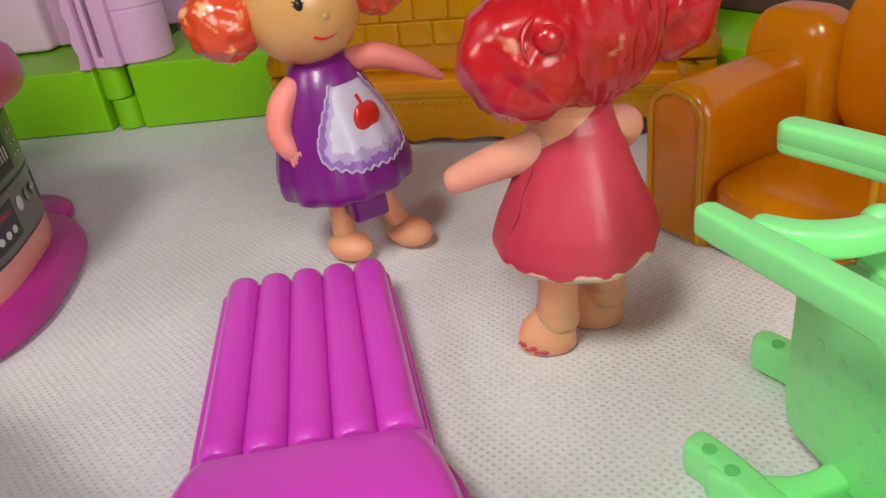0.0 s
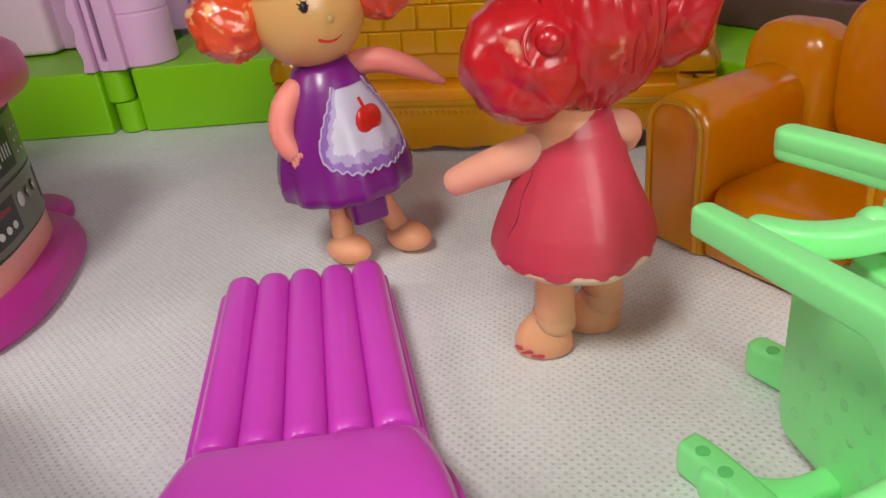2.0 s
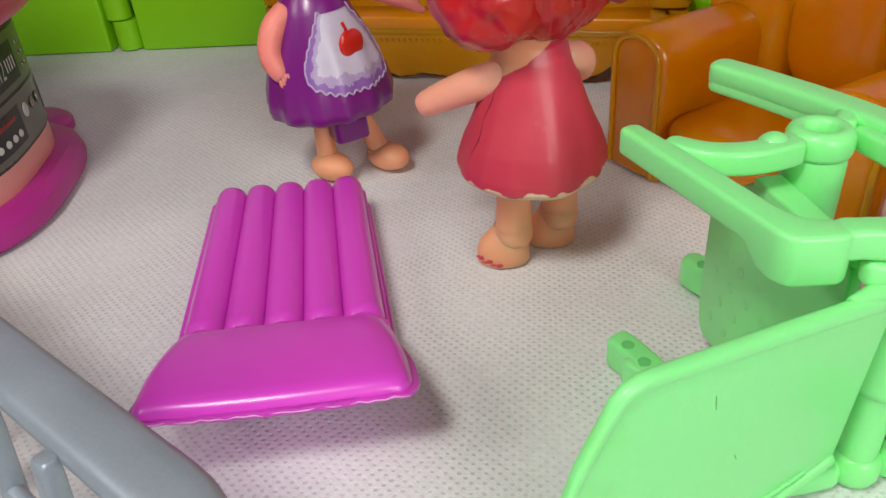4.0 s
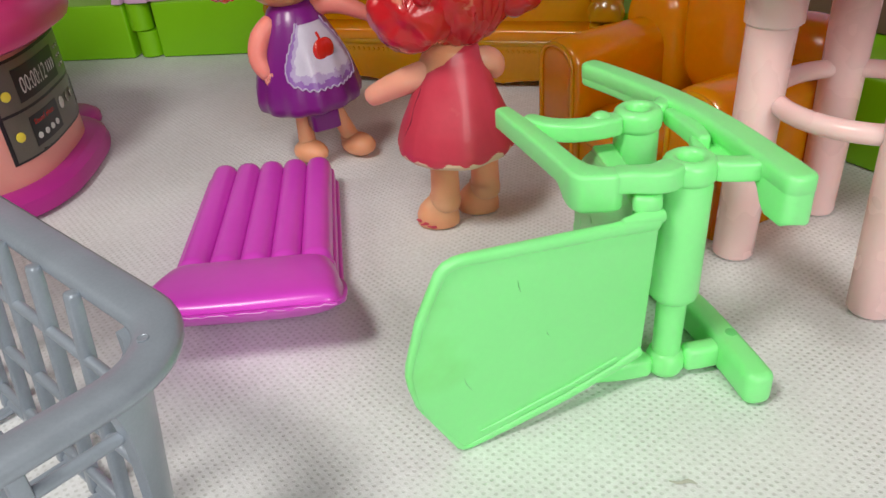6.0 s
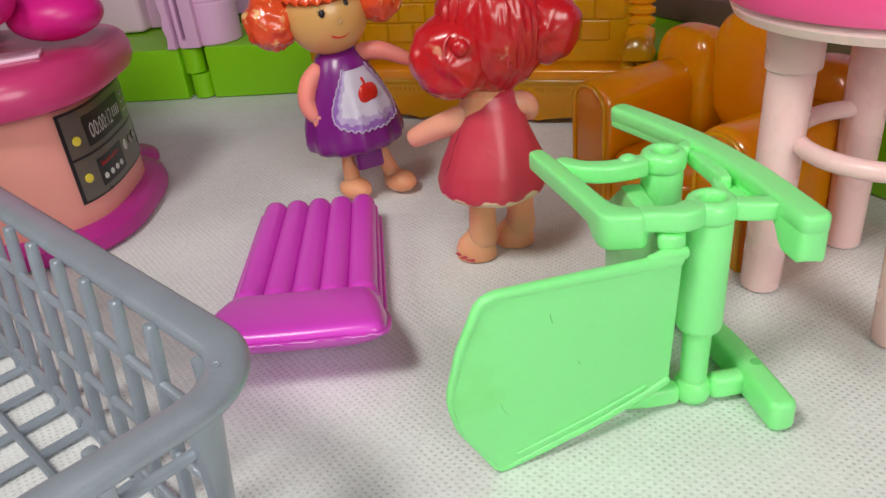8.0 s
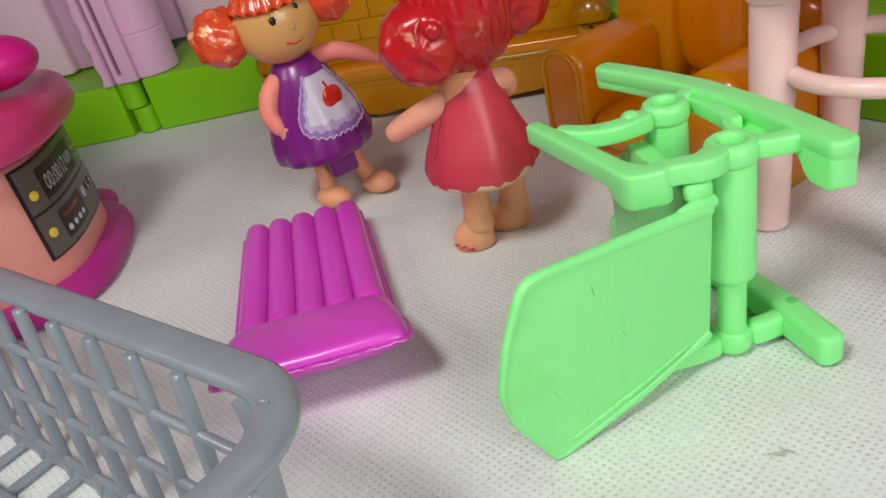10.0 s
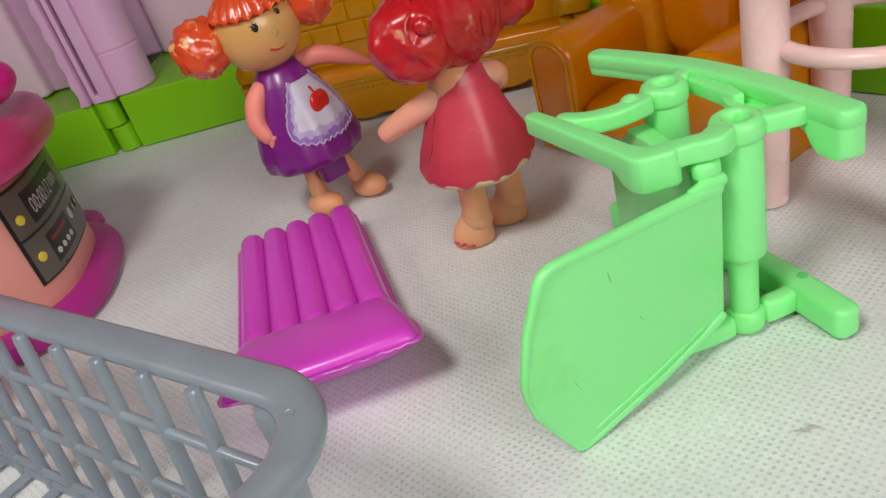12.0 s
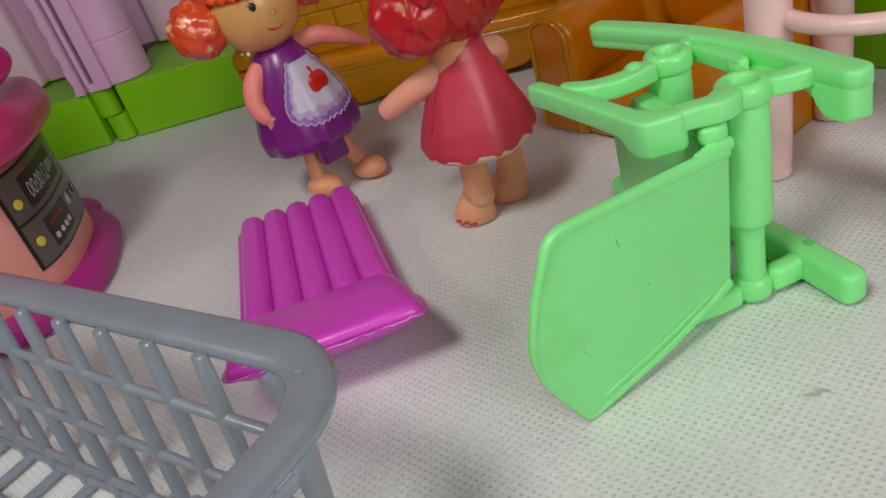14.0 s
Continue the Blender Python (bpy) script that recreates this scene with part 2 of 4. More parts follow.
def spline(points, steps=6):
    """A smooth line through the points."""
    p = [Vector(q) for q in points]
    p = [2 * p[0] - p[1]] + p + [2 * p[-1] - p[-2]]
    out = []
    for i in range(1, len(p) - 2):
        for j in range(steps):
            t = j / steps
            out.append(0.5 * (2 * p[i] + (p[i + 1] - p[i - 1]) * t + (2 * p[i - 1] - 5 * p[i] + 4 * p[i + 1] - p[i + 2]) * t * t
                              + (3 * p[i] - p[i - 1] - 3 * p[i + 1] + p[i + 2]) * t ** 3))
    out.append(p[-2])
    return out


def sweep(bm, line, radii, kind=2.0, flat=None, up=(0, 0, 1), k=20, index=0, round_ends=0.35):
    """A bar along a line. radii: half width, one or one a point; flat: half height; up: the height's direction."""
    line = [Vector(q) for q in line]
    n = len(line)
    if not isinstance(radii, (list, tuple)):
        radii = [radii] * n
    if len(radii) != n:
        radii = [np.interp(i / (n - 1), np.linspace(0, 1, len(radii)), radii) for i in range(n)]
    rings = []
    for i, q in enumerate(line):
        d = (line[min(i + 1, n - 1)] - line[max(i - 1, 0)]).normalized()
        u = Vector(up)
        side = d.cross(u)
        if side.length < 1e-4:
            side = d.cross(Vector((1, 0, 0.01)))
        side.normalize()
        v = side.cross(d).normalized()
        r = radii[i]
        h = flat * r / max(radii) if flat else r

        def ring(centre, f):
            return [centre + side * a * f + v * b * f for a, b in section(kind, r, h, k)]
        near = (line[min(i + 1, n - 1)] - q).length if i == 0 else (q - line[max(i - 1, 0)]).length
        e = min(min(r, h) * round_ends * 2, 0.8 * near)
        if i == 0 and round_ends:
            rings += [ring(q, 0.55), ring(q + d * e * 0.15, 0.82), ring(q + d * e * 0.5, 0.96)]
            rings.append(ring(q + d * e, 1))
        elif i == n - 1 and round_ends:
            rings += [ring(q - d * e, 1), ring(q - d * e * 0.5, 0.96), ring(q - d * e * 0.15, 0.82), ring(q, 0.55)]
        else:
            rings.append(ring(q, 1))
    loop_faces(bm, rings, True, index)
    return bm


def ball(bm, centre, radii, index=0, seg=20, rings=14, turn=None, bumps=0.0, freq=0.3):
    m = turn.to_3x3() if turn is not None else Matrix.Identity(3)
    c = Vector(centre)
    rs = []
    for j in range(1, rings):
        th = math.pi * j / rings
        row = []
        for i in range(seg):
            ph = 2 * math.pi * i / seg
            v = Vector((math.sin(th) * math.cos(ph), math.sin(th) * math.sin(ph), math.cos(th)))
            w = Vector((v.x * radii[0], v.y * radii[1], v.z * radii[2]))
            if bumps:
                w *= 1 + bumps * noise.noise(w * freq)
            row.append(c + m @ w)
        rs.append(row)
    vs = loop_faces(bm, rs, False, index)
    for row, z in ((vs[0], 1), (vs[-1], -1)):
        tip = bm.verts.new(c + m @ Vector((0, 0, z * radii[2])))
        for i in range(seg):
            f = bm.faces.new((row[i], row[(i + 1) % seg], tip))
            f.material_index = index
    return bm


def lathe(bm, profile, centre=(0, 0, 0), seg=32, index=0, shape=None, caps=True):
    """profile: (radius, z) rows. shape(angle, z) scales the radius."""
    rings = []
    for r, z in profile:
        rings.append([(centre[0] + r * (shape(a, z) if shape else 1) * math.cos(a), centre[1] + r * (shape(a, z) if shape else 1) * math.sin(a), centre[2] + z)
                      for a in (2 * math.pi * i / seg for i in range(seg))])
    loop_faces(bm, rings, caps, index)
    return bm


def prism(bm, outline, z0, z1, bevel=0.0, index=0, steps=3):
    """A plate with rounded rims over an outline in the plane."""
    c = Vector((sum(p[0] for p in outline) / len(outline), sum(p[1] for p in outline) / len(outline)))
    n = len(outline)
    inward = []
    for i in range(n):
        a, b, d = Vector(outline[i - 1]), Vector(outline[i]), Vector(outline[(i + 1) % n])
        t = (d - a).normalized()
        m = Vector((-t.y, t.x))
        if m.dot(c - b) < 0:
            m = -m
        inward.append(m)
    rings = []
    rows = [(bevel * (1 - math.sin(math.pi / 2 * j / steps)), z0 + bevel * (1 - math.cos(math.pi / 2 * j / steps))) for j in range(steps + 1)] if bevel else [(0, z0)]
    rows = rows + [(o, z1 - (z - z0)) for o, z in reversed(rows)]
    for off, z in rows:
        rings.append([(*(Vector(p) + m * off), z) for p, m in zip(outline, inward)])
    loop_faces(bm, rings, True, index)
    return bm


def pillow_form(bm, centre, radii, e=3.2, seg=32, rings=22):
    """A cushion: a ball drawn out towards a box."""
    def p(v):
        return math.copysign(abs(v) ** (2 / e), v)
    rs = []
    for j in range(1, rings):
        th = math.pi * j / rings - math.pi / 2
        rs.append([(centre[0] + radii[0] * p(math.cos(th)) * p(math.cos(a)), centre[1] + radii[1] * p(math.cos(th)) * p(math.sin(a)), centre[2] + radii[2] * p(math.sin(th)))
                   for a in (2 * math.pi * (i + 0.5) / seg for i in range(seg))])
    loop_faces(bm, rs)
    return bm


def rounded(w, d, r, k=5, centre=(0, 0)):
    out = []
    for cx, cy, a0 in ((w / 2 - r, d / 2 - r, 0), (-w / 2 + r, d / 2 - r, 90), (-w / 2 + r, -d / 2 + r, 180), (w / 2 - r, -d / 2 + r, 270)):
        for i in range(k + 1):
            a = radians(a0 + 90 * i / k)
            out.append((centre[0] + cx + r * math.cos(a), centre[1] + cy + r * math.sin(a)))
    return out


def block(bm, centre, size, r=1.0, bevel=0.6, index=0, turn=None):
    """A box with rounded edges."""
    tmp = bmesh.new()
    prism(tmp, rounded(size[0], size[1], max(r, 0.05)), -size[2] / 2, size[2] / 2, bevel, index)
    m = Matrix.Translation(centre) @ (turn if turn is not None else Matrix.Identity(4))
    merge(bm, tmp, m)
    return bm


def merge(bm, other, m=Matrix.Identity(4)):
    table = {v: bm.verts.new(m @ v.co) for v in other.verts}
    for f in other.faces:
        g = bm.faces.new([table[v] for v in f.verts])
        g.material_index = f.material_index
    other.free()
    return bm


# ---- the room and the cloth ----
def build_room():
    for name, at, size, m in (
            ("floor", (0, 0, -780), (4200, 4200, 20), WOODEN), ("ceiling", (0, 0, 1750), (4200, 4200, 20), PLASTER),
            ("wall_north", (0, 2100, 485), (4200, 20, 2510), PLASTER), ("wall_south", (0, -2100, 485), (4200, 20, 2510), PLASTER),
            ("wall_east", (2110, 0, 485), (20, 4180, 2510), PLASTER), ("wall_west", (-2110, 0, 485), (20, 4180, 2510), PLASTER)):
        bm = bmesh.new()
        block(bm, at, size, 2, 1)
        tagged(finish(name, bm, m), "plain matt room surface around the table", "room", kind="structure")
    table = thing("table", "brown wooden table under the white cloth", "table", (0, 150, -772))
    bm = bmesh.new()
    block(bm, (0, 0, 752), (1300, 1100, 30), 20, 4)
    part("tabletop", bm, WOODEN, table)
    for x in (-580, 580):
        for y in (-480, 480):
            bm = bmesh.new()
            block(bm, (x, y, 369), (60, 60, 734), 8, 3)
            part("leg", bm, WOODEN, table)
    bm = bmesh.new()
    n = 120
    grid = [[bm.verts.new((-620 + 1240 * i / n, -370 + 1040 * j / n, 0)) for i in range(n + 1)] for j in range(n + 1)]
    for j in range(n + 1):
        for i in range(n + 1):
            v = grid[j][i].co
            v.z = -0.35 + 0.35 * noise.noise(Vector((v.x * 0.02, v.y * 0.025, 0))) - 0.1
    for j in range(n):
        for i in range(n):
            bm.faces.new((grid[j][i], grid[j][i + 1], grid[j + 1][i + 1], grid[j + 1][i]))
    geom = bmesh.ops.extrude_face_region(bm, geom=bm.faces[:])["geom"]
    for g in geom:
        if isinstance(g, bmesh.types.BMVert):
            g.co.z = -4.6
    tagged(finish("ground", bm, CLOTH), "white non-woven cloth pressed with rows of dots", "cloth", kind="structure")


# ---- the fold-out toy house behind ----
def build_house():
    left = thing("toy_house_wing", "lime green base of a folding toy house with lilac wall pillars", "toy house", (-179, 350, 0))
    bm = bmesh.new()
    block(bm, (-93, 62, 17), (166, 124, 34), 1.5, 1.2)
    part("base", bm, LIME, left)
    bm = bmesh.new()
    lathe(bm, [(6.6, 0.3), (7.4, 0.8), (7.4, 16.0), (7.0, 16.5)], (0, 6.5, 0), 24)
    part("hinge_knuckle", bm, LIME, left)
    bm = bmesh.new()
    lathe(bm, [(6.8, 17.0), (7.2, 17.5), (7.2, 33.5), (6.8, 34)], (-3, 6.5, 0), 24)
    part("hinge_knuckle", bm, LIME, left)
    # pillar with its slot and the dark sheet behind it
    pillar = bmesh.new()
    tmp = bmesh.new()
    wavy = [(-14.2 - 0.7 * math.sin(z * 0.42), z) for z in (34.5 + 1.5 * k for k in range(101))]
    moulding(tmp, wavy + [(-9.0, 184.5), (-9.0, 34.5)], -5, 5, 0.6, 0)
    merge(pillar, tmp, pose(0, 2, 0, 90))
    part("pillar_strip", pillar, LILAC, left, "lilac strip with a wavy edge")
    pillar = bmesh.new()
    block(pillar, (-6.2, 3.2, 110), (3.0, 6, 151), 0.5, 0.4)
    block(pillar, (-6.5 + 10.2, 2.5, 110), (9, 11, 151), 1.2, 0.8)
    block(pillar, (-1.8, 2, 37), (7, 9, 5), 0.8, 0.6)
    part("pillar", pillar, LILAC, left)
    # dark grey sheet behind the slot, standing in for shade in the seam
    slot_backing = bmesh.new()
    block(slot_backing, (-4.6, 7.2, 112), (10.6, 2.4, 148), 0.4, 0.3)
    part("slot_backing", slot_backing, SLOT_SHADE, left)
    side = bmesh.new()
    lathe(side, [(12.6, 34.2), (13.2, 35), (13.2, 60), (12.8, 60.6), (12.8, 61.4), (13.2, 62), (13.2, 186)], (9, 18, 0), 28, shape=lambda a, z: 1.22 + 0.24 * math.cos(a))
    part("corner_column", side, LILAC, left)
    wall = bmesh.new()
    block(wall, (-118, 70, 112), (118, 36, 154), 5, 3)
    part("wall_panel", wall, PALE, left, "pale pink wall panel")
    wall = bmesh.new()
    block(wall, (-38, 84, 112), (46, 40, 154), 2, 1.5)
    part("wall_panel", wall, LILAC, left)
    mid = thing("toy_house_wing", "lime green base of a folding toy house with pale walls", "toy house", (-167, 350, 0))
    bm = bmesh.new()
    block(bm, (106, 62, 17), (219, 124, 34), 1.5, 1.2)
    part("base", bm, LIME, mid)
    wall = bmesh.new()
    block(wall, (69, 99, 112), (134, 30, 154), 5, 3)
    part("wall_panel", wall, PALE, mid, "pale pink wall panel")
    wall = bmesh.new()
    block(wall, (-14, 106, 112), (48, 26, 154), 3, 2)
    part("wall_panel", wall, LILAC, mid)
    # the wing that comes forward behind the seats
    right = thing("toy_house_wing", "lime green base of a folding toy house with a lilac wall", "toy house", (58.6, 345.4, 0), -54.0)
    bm = bmesh.new()
    block(bm, (160, 41, 17), (320, 80, 34), 1.5, 1.2)
    part("base", bm, LIME, right)
    bm = bmesh.new()
    block(bm, (160, 62, 42), (300, 26, 15), 1, 0.8)
    part("skirting", bm, BROWN, right, "dark brown skirting strip")
    bm = bmesh.new()
    block(bm, (160, 66, 125), (300, 22, 150), 1, 0.8)
    part("wall_panel", bm, LILAC, right)


# ---- amber furniture ----
def build_sofa():
    s = thing("toy_sofa", "amber pearl plastic toy sofa with a quilted back", "sofa", (-78, 299, 0), -11.5)
    s.matrix_world = s.matrix_world @ Matrix.Diagonal((1, 0.5, 1, 1))
    L = 184
    xs = np.linspace(0, L, 110)
    low = []
    for x in xs:
        low.append((float(x), 2.4 + 1.3 * abs(math.cos(x / 24 * math.pi)) + 7.5 * math.exp(-((x - 161) / 8) ** 2) + 5 * math.exp(-((x - 22) / 7) ** 2)))
    tmp = bmesh.new()
    prism(tmp, low + [(L, 27), (0, 27)], -2.5, 2.5, 0.7)
    bm = bmesh.new()
    merge(bm, tmp, pose(0, 0, 0, 90))
    part("skirt", bm, AMBER, s)
    bm = bmesh.new()
    block(bm, (L / 2, 18, 26), (L - 2, 42, 7), 3, 2)
    sweep(bm, [(3, -2.6, 23), (L - 3, -2.6, 23)], 1.4)
    part("seat", bm, AMBER, s)
    bm = bmesh.new()
    for i in range(62):
        ball(bm, (6 + i * 2.8, -2.6, 19), (0.9, 0.9, 0.9), seg=8, rings=5)
    part("beading", bm, AMBER, s)
    tmp = bmesh.new()
    arch = [(8, 0), (8, 42)] + [(8 + 168 * (i / 20), 42 + 26 * math.sin(math.pi * i / 20)) for i in range(1, 20)] + [(176, 42), (176, 0)]
    prism(tmp, arch, -4, 4, 1.5)
    bm = bmesh.new()
    merge(bm, tmp, pose(0, 36, 28, 82))
    block(bm, (L / 2, 40, 34), (L - 6, 6, 44), 2, 1.5)
    back = part("backrest", bm, AMBER, s)
    tile = bmesh.new()
    block(tile, (0, 0, 0), (15.3, 4.4, 10.5), 1.8, 1.4)
    first = part("quilt_tile", tile, AMBER, back)
    made = 0
    for r in range(4):
        for c in range(10):
            x = 16 + c * 15.6 + (r % 2) * 7.8
            if x > 168:
                continue
            if made:
                o = new("quilt_tile", first.data)
                o.parent = back
            else:
                o = first
            made += 1
            o.matrix_local = pose(x * MM, (34.4 + r * 1.5) * MM, (45 + r * 10.7) * MM, -8)
    bm = bmesh.new()
    sweep(bm, [(8 + 168 * i / 20, 46 - 6 * (1 - math.sin(math.pi * i / 20)), 70 + 26 * math.sin(math.pi * i / 20)) for i in range(21)], 4.5)
    part("top_rail", bm, AMBER, s)
    for x in (5, L - 4):
        bm = bmesh.new()
        lathe(bm, [(r, j * 5.2 + h) for j in range(8) for r, h in ((4.2, 0), (6.8, 1.4), (6.8, 3.6), (4.2, 5.0))], (x, 34, 42), 18)
        part("post", bm, AMBER, s, "ribbed post")
        bm = bmesh.new()
        sweep(bm, spline([(x, 0, 28), (x, -1, 36), (x, 6, 41), (x, 16, 40), (x, 30, 44)], 5), 7.5, flat=6.0)
        ball(bm, (x, 3, 38), (9.0, 7, 7.5))
        part("armrest", bm, AMBER, s)
        bm = bmesh.new()
        block(bm, (x, 21, 22), (7, 40, 40), 2.5, 2)
        part("end_panel", bm, AMBER, s)
        bm = bmesh.new()
        ring = [(x + (5 if x < 20 else -5), 8 + 7 * math.cos(2 * math.pi * i / 24), 34 + 7 * math.sin(2 * math.pi * i / 24)) for i in range(25)]
        sweep(bm, ring, 2.2, k=10, round_ends=0)
        part("scroll", bm, AMBER, s)


def build_armchair():
    a = thing("toy_armchair", "translucent amber plastic toy armchair with rounded cushions", "armchair", (66, 194, 0), -55.0)

    def arm(x, half):
        out = [(-half, 0)]
        for i in range(13):
            t = math.pi * (1 - i / 12)
            out.append((half * math.cos(t), 40 + 10 * math.sin(t)))
        out.append((half, 0))
        tmp = bmesh.new()
        prism(tmp, out, -54, 0, 4.5, steps=6)
        bm = bmesh.new()
        merge(bm, tmp, pose(x, 0, 0, 90))
        piece = part("arm", bm, AMBER, a, smooth=50)
        edge = [(x - half + 1.6, 0.2, 1.5)] + [(x + (half - 1.6) * math.cos(math.pi * (1 - i / 12)), 0.2, 39.5 + (10 - 1.6) * math.sin(math.pi * (1 - i / 12))) for i in range(13)] + [(x + half - 1.6, 0.2, 1.5)]
        bm = bmesh.new()
        sweep(bm, edge, 1.0, k=12, up=(0, 1, 0))
        part("piping", bm, AMBER, piece, "raised rim round the arm front")

    arm(12.5, 11.5)
    arm(85, 12.5)
    bm = bmesh.new()
    block(bm, (48.5, 27, 8), (50, 50, 15), 3, 2)
    part("seat_base", bm, AMBER, a)
    bm = bmesh.new()
    pillow_form(bm, (48.5, 22, 18), (25, 24, 7.5), 4)
    part("seat_cushion", bm, AMBER, a, smooth=70)
    bm = bmesh.new()
    block(bm, (48.5, 60, 26), (94, 8, 50), 3, 2)
    b = part("backrest", bm, AMBER, a)
    for x, r, top in ((14, 17, 62), (49, 19, 73), (83, 17, 62)):
        bm = bmesh.new()
        pillow_form(bm, (x, 55, top - 24), (r, 11, 24), 3.4)
        part("cushion_lobe", bm, AMBER, b, smooth=70)


# ---- toy oven ----
OV = dict(c=(-186.0, 172.0), a=52.0, b=50.0, n=3.0, turn=11.0)


def oven_point(angle, grow, z):
    c, s = math.cos(angle), math.sin(angle)
    r = (abs(c / (OV["a"] + grow)) ** OV["n"] + abs(s / (OV["b"] + grow)) ** OV["n"]) ** (-1 / OV["n"])
    v = Matrix.Rotation(radians(OV["turn"]), 2) @ Vector((r * c, r * s))
    return Vector((v.x, v.y, z))


def build_oven():
    o = thing("toy_oven", "salmon pink toy oven with a magenta lid and flower base", "toy oven", (*OV["c"], 0))

    def skin(profile, k=64):
        bm = bmesh.new()
        loop_faces(bm, [[oven_point(2 * math.pi * i / k, g, z) for i in range(k)] for g, z in profile])
        return bm

    part("body", skin([(-3, 8), (-2, 9), (-3.2, 62), (-4, 63)]), SALMON, o)
    part("base_ring", skin([(3, 0.4), (6.5, 1.5), (7, 4), (6, 8), (3, 10.5), (-4, 11)]), FUCHSIA, o, "magenta base ring")
    for x, y, r in ((12, 62, 19), (-24, 66, 18), (-60, 26, 18)):
        bm = bmesh.new()
        lathe(bm, [(r * 0.9, 0.4), (r, 2), (r, 5), (r * 0.96, 6), (r * 0.85, 7.4), (r * 0.6, 8.2), (r * 0.2, 8.4)], (x, y, 0), 40)
        part("base_petal", bm, FUCHSIA, o, smooth=80)
    lid = part("lid", skin([(-3, 62.0), (3, 62.3), (6, 63.8), (7.3, 66.8), (7.2, 72), (6, 76), (3.5, 78.4), (0, 79.6), (-8, 80.2), (-20, 80.4), (-32, 80.5), (-44, 80.5)]), ROSE, o, "glossy magenta lid")
    bm = bmesh.new()
    for x, y, z, a, b, c in ((42, 4, 93, 20, 17, 10.5), (14, 20, 101, 22, 18, 12), (26, -22, 104, 17, 15, 11), (-14, -4, 112, 24, 20, 22), (-4, 16, 134, 20, 16, 17), (6, -8, 128, 16, 13, 14)):
        ball(bm, (x, y, z), (a, b, c), seg=28, rings=18)
    part("flower_top", bm, PETAL, lid, "bright pink petal knob")
    bm = bmesh.new()
    block(bm, (27, -17, 81.0), (30, 16, 1.4), 1, 0.3, turn=pose(0, 0, 0, 0, 0, 28))
    part("sticker", bm, PALE, lid, "pale printed sticker")

    # printed front panel, wrapped on the body
    A0, A1, Z0, Z1 = -32.5, 52.0, 19.6, 59.0

    def lab(u, v, off):
        return oven_point(radians(A0 + (A1 - A0) * u - OV["turn"] + 3), -2.2 + off, Z0 + (Z1 - Z0) * v)

    def patch(u0, v0, u1, v1, off, cells=14):
        bm = bmesh.new()
        rows = []
        for j in range(5):
            rows.append([lab(u0 + (u1 - u0) * i / cells, v0 + (v1 - v0) * j / 4, off) for i in range(cells + 1)])
        loop_faces(bm, rows, False, 0, closed=False)
        geom = bmesh.ops.extrude_face_region(bm, geom=bm.faces[:])["geom"]
        for g in geom:
            if isinstance(g, bmesh.types.BMVert):
                g.co -= Vector((g.co.x, g.co.y, 0)).normalized() * 0.12
        return bm

    panel = part("control_panel", patch(0, 0, 1, 1, 0.25), BLACK, o, "black and steel printed control panel")
    part("upper_plate", patch(0.02, 0.505, 0.975, 0.97, 0.42), STEEL, panel)
    part("lower_plate", patch(0.02, 0.025, 0.975, 0.475, 0.42), STEEL, panel)
    part("display", patch(0.15, 0.56, 0.62, 0.89, 0.58), BLACK, panel)
    part("knob_plate", patch(0.16, 0.09, 0.46, 0.40, 0.58), BLACK, panel)

    def disc(u, v, r, m, off=0.75):
        bm = bmesh.new()
        c = lab(u, v, off)
        nrm = Vector((c.x, c.y, 0)).normalized()
        t = Vector((-nrm.y, nrm.x, 0))
        ring = [[c + t * r * f * math.cos(2 * math.pi * i / 16) + Vector((0, 0, r * f * math.sin(2 * math.pi * i / 16))) + nrm * h for i in range(16)] for f, h in ((1, -0.2), (1, 0.1), (0.85, 0.25))]
        loop_faces(bm, ring)
        return part("button", bm, m, panel)

    disc(0.075, 0.68, 2.0, YELLOW)
    disc(0.075, 0.26, 2.0, YELLOW)
    for u in (0.20, 0.265, 0.33, 0.395):
        disc(u, 0.18, 1.3, INK)
    disc(0.53, 0.30, 2.5, INK, 0.6)
    disc(0.63, 0.30, 2.2, DULL, 0.6)
    disc(0.71, 0.30, 2.2, DULL, 0.6)
    for u in (0.69, 0.745):
        for v in (0.62, 0.72, 0.82):
            disc(u, v, 0.9, DULL, 0.4)
    part("display", patch(0.79, 0.12, 0.93, 0.40, 0.58), BLACK, panel)
    # the clock's figures and the red words
    def words(text, u0, u1, v0, tall, m, label):
        data = bpy.data.curves.new("figures", "FONT")
        data.body, data.size, data.resolution_u = text, 1.0, 3
        holder = bpy.data.objects.new("figures", data)
        scene.collection.objects.link(holder)
        bpy.context.view_layer.update()
        me = bpy.data.meshes.new_from_object(holder.evaluated_get(bpy.context.evaluated_depsgraph_get()))
        bpy.data.objects.remove(holder)
        wide = max(v.co.x for v in me.vertices)
        bm = bmesh.new()
        bm.from_mesh(me)
        for v in bm.verts:
            v.co = lab(u0 + (u1 - u0) * v.co.x / wide, v0 + tall * v.co.y, 0.75)
        part("figures", bm, m, panel, label, smooth=0)

    words("00:00:12", 0.18, 0.46, 0.63, 0.24, INK, "white clock figures")
    words("Sound effects", 0.185, 0.40, 0.305, 0.08, RED, "small red printed words")
    for u in (0.49, 0.52, 0.55, 0.58):
        part("print_bar", patch(u, 0.66, u + 0.006, 0.77, 0.75, 2), INK, panel)


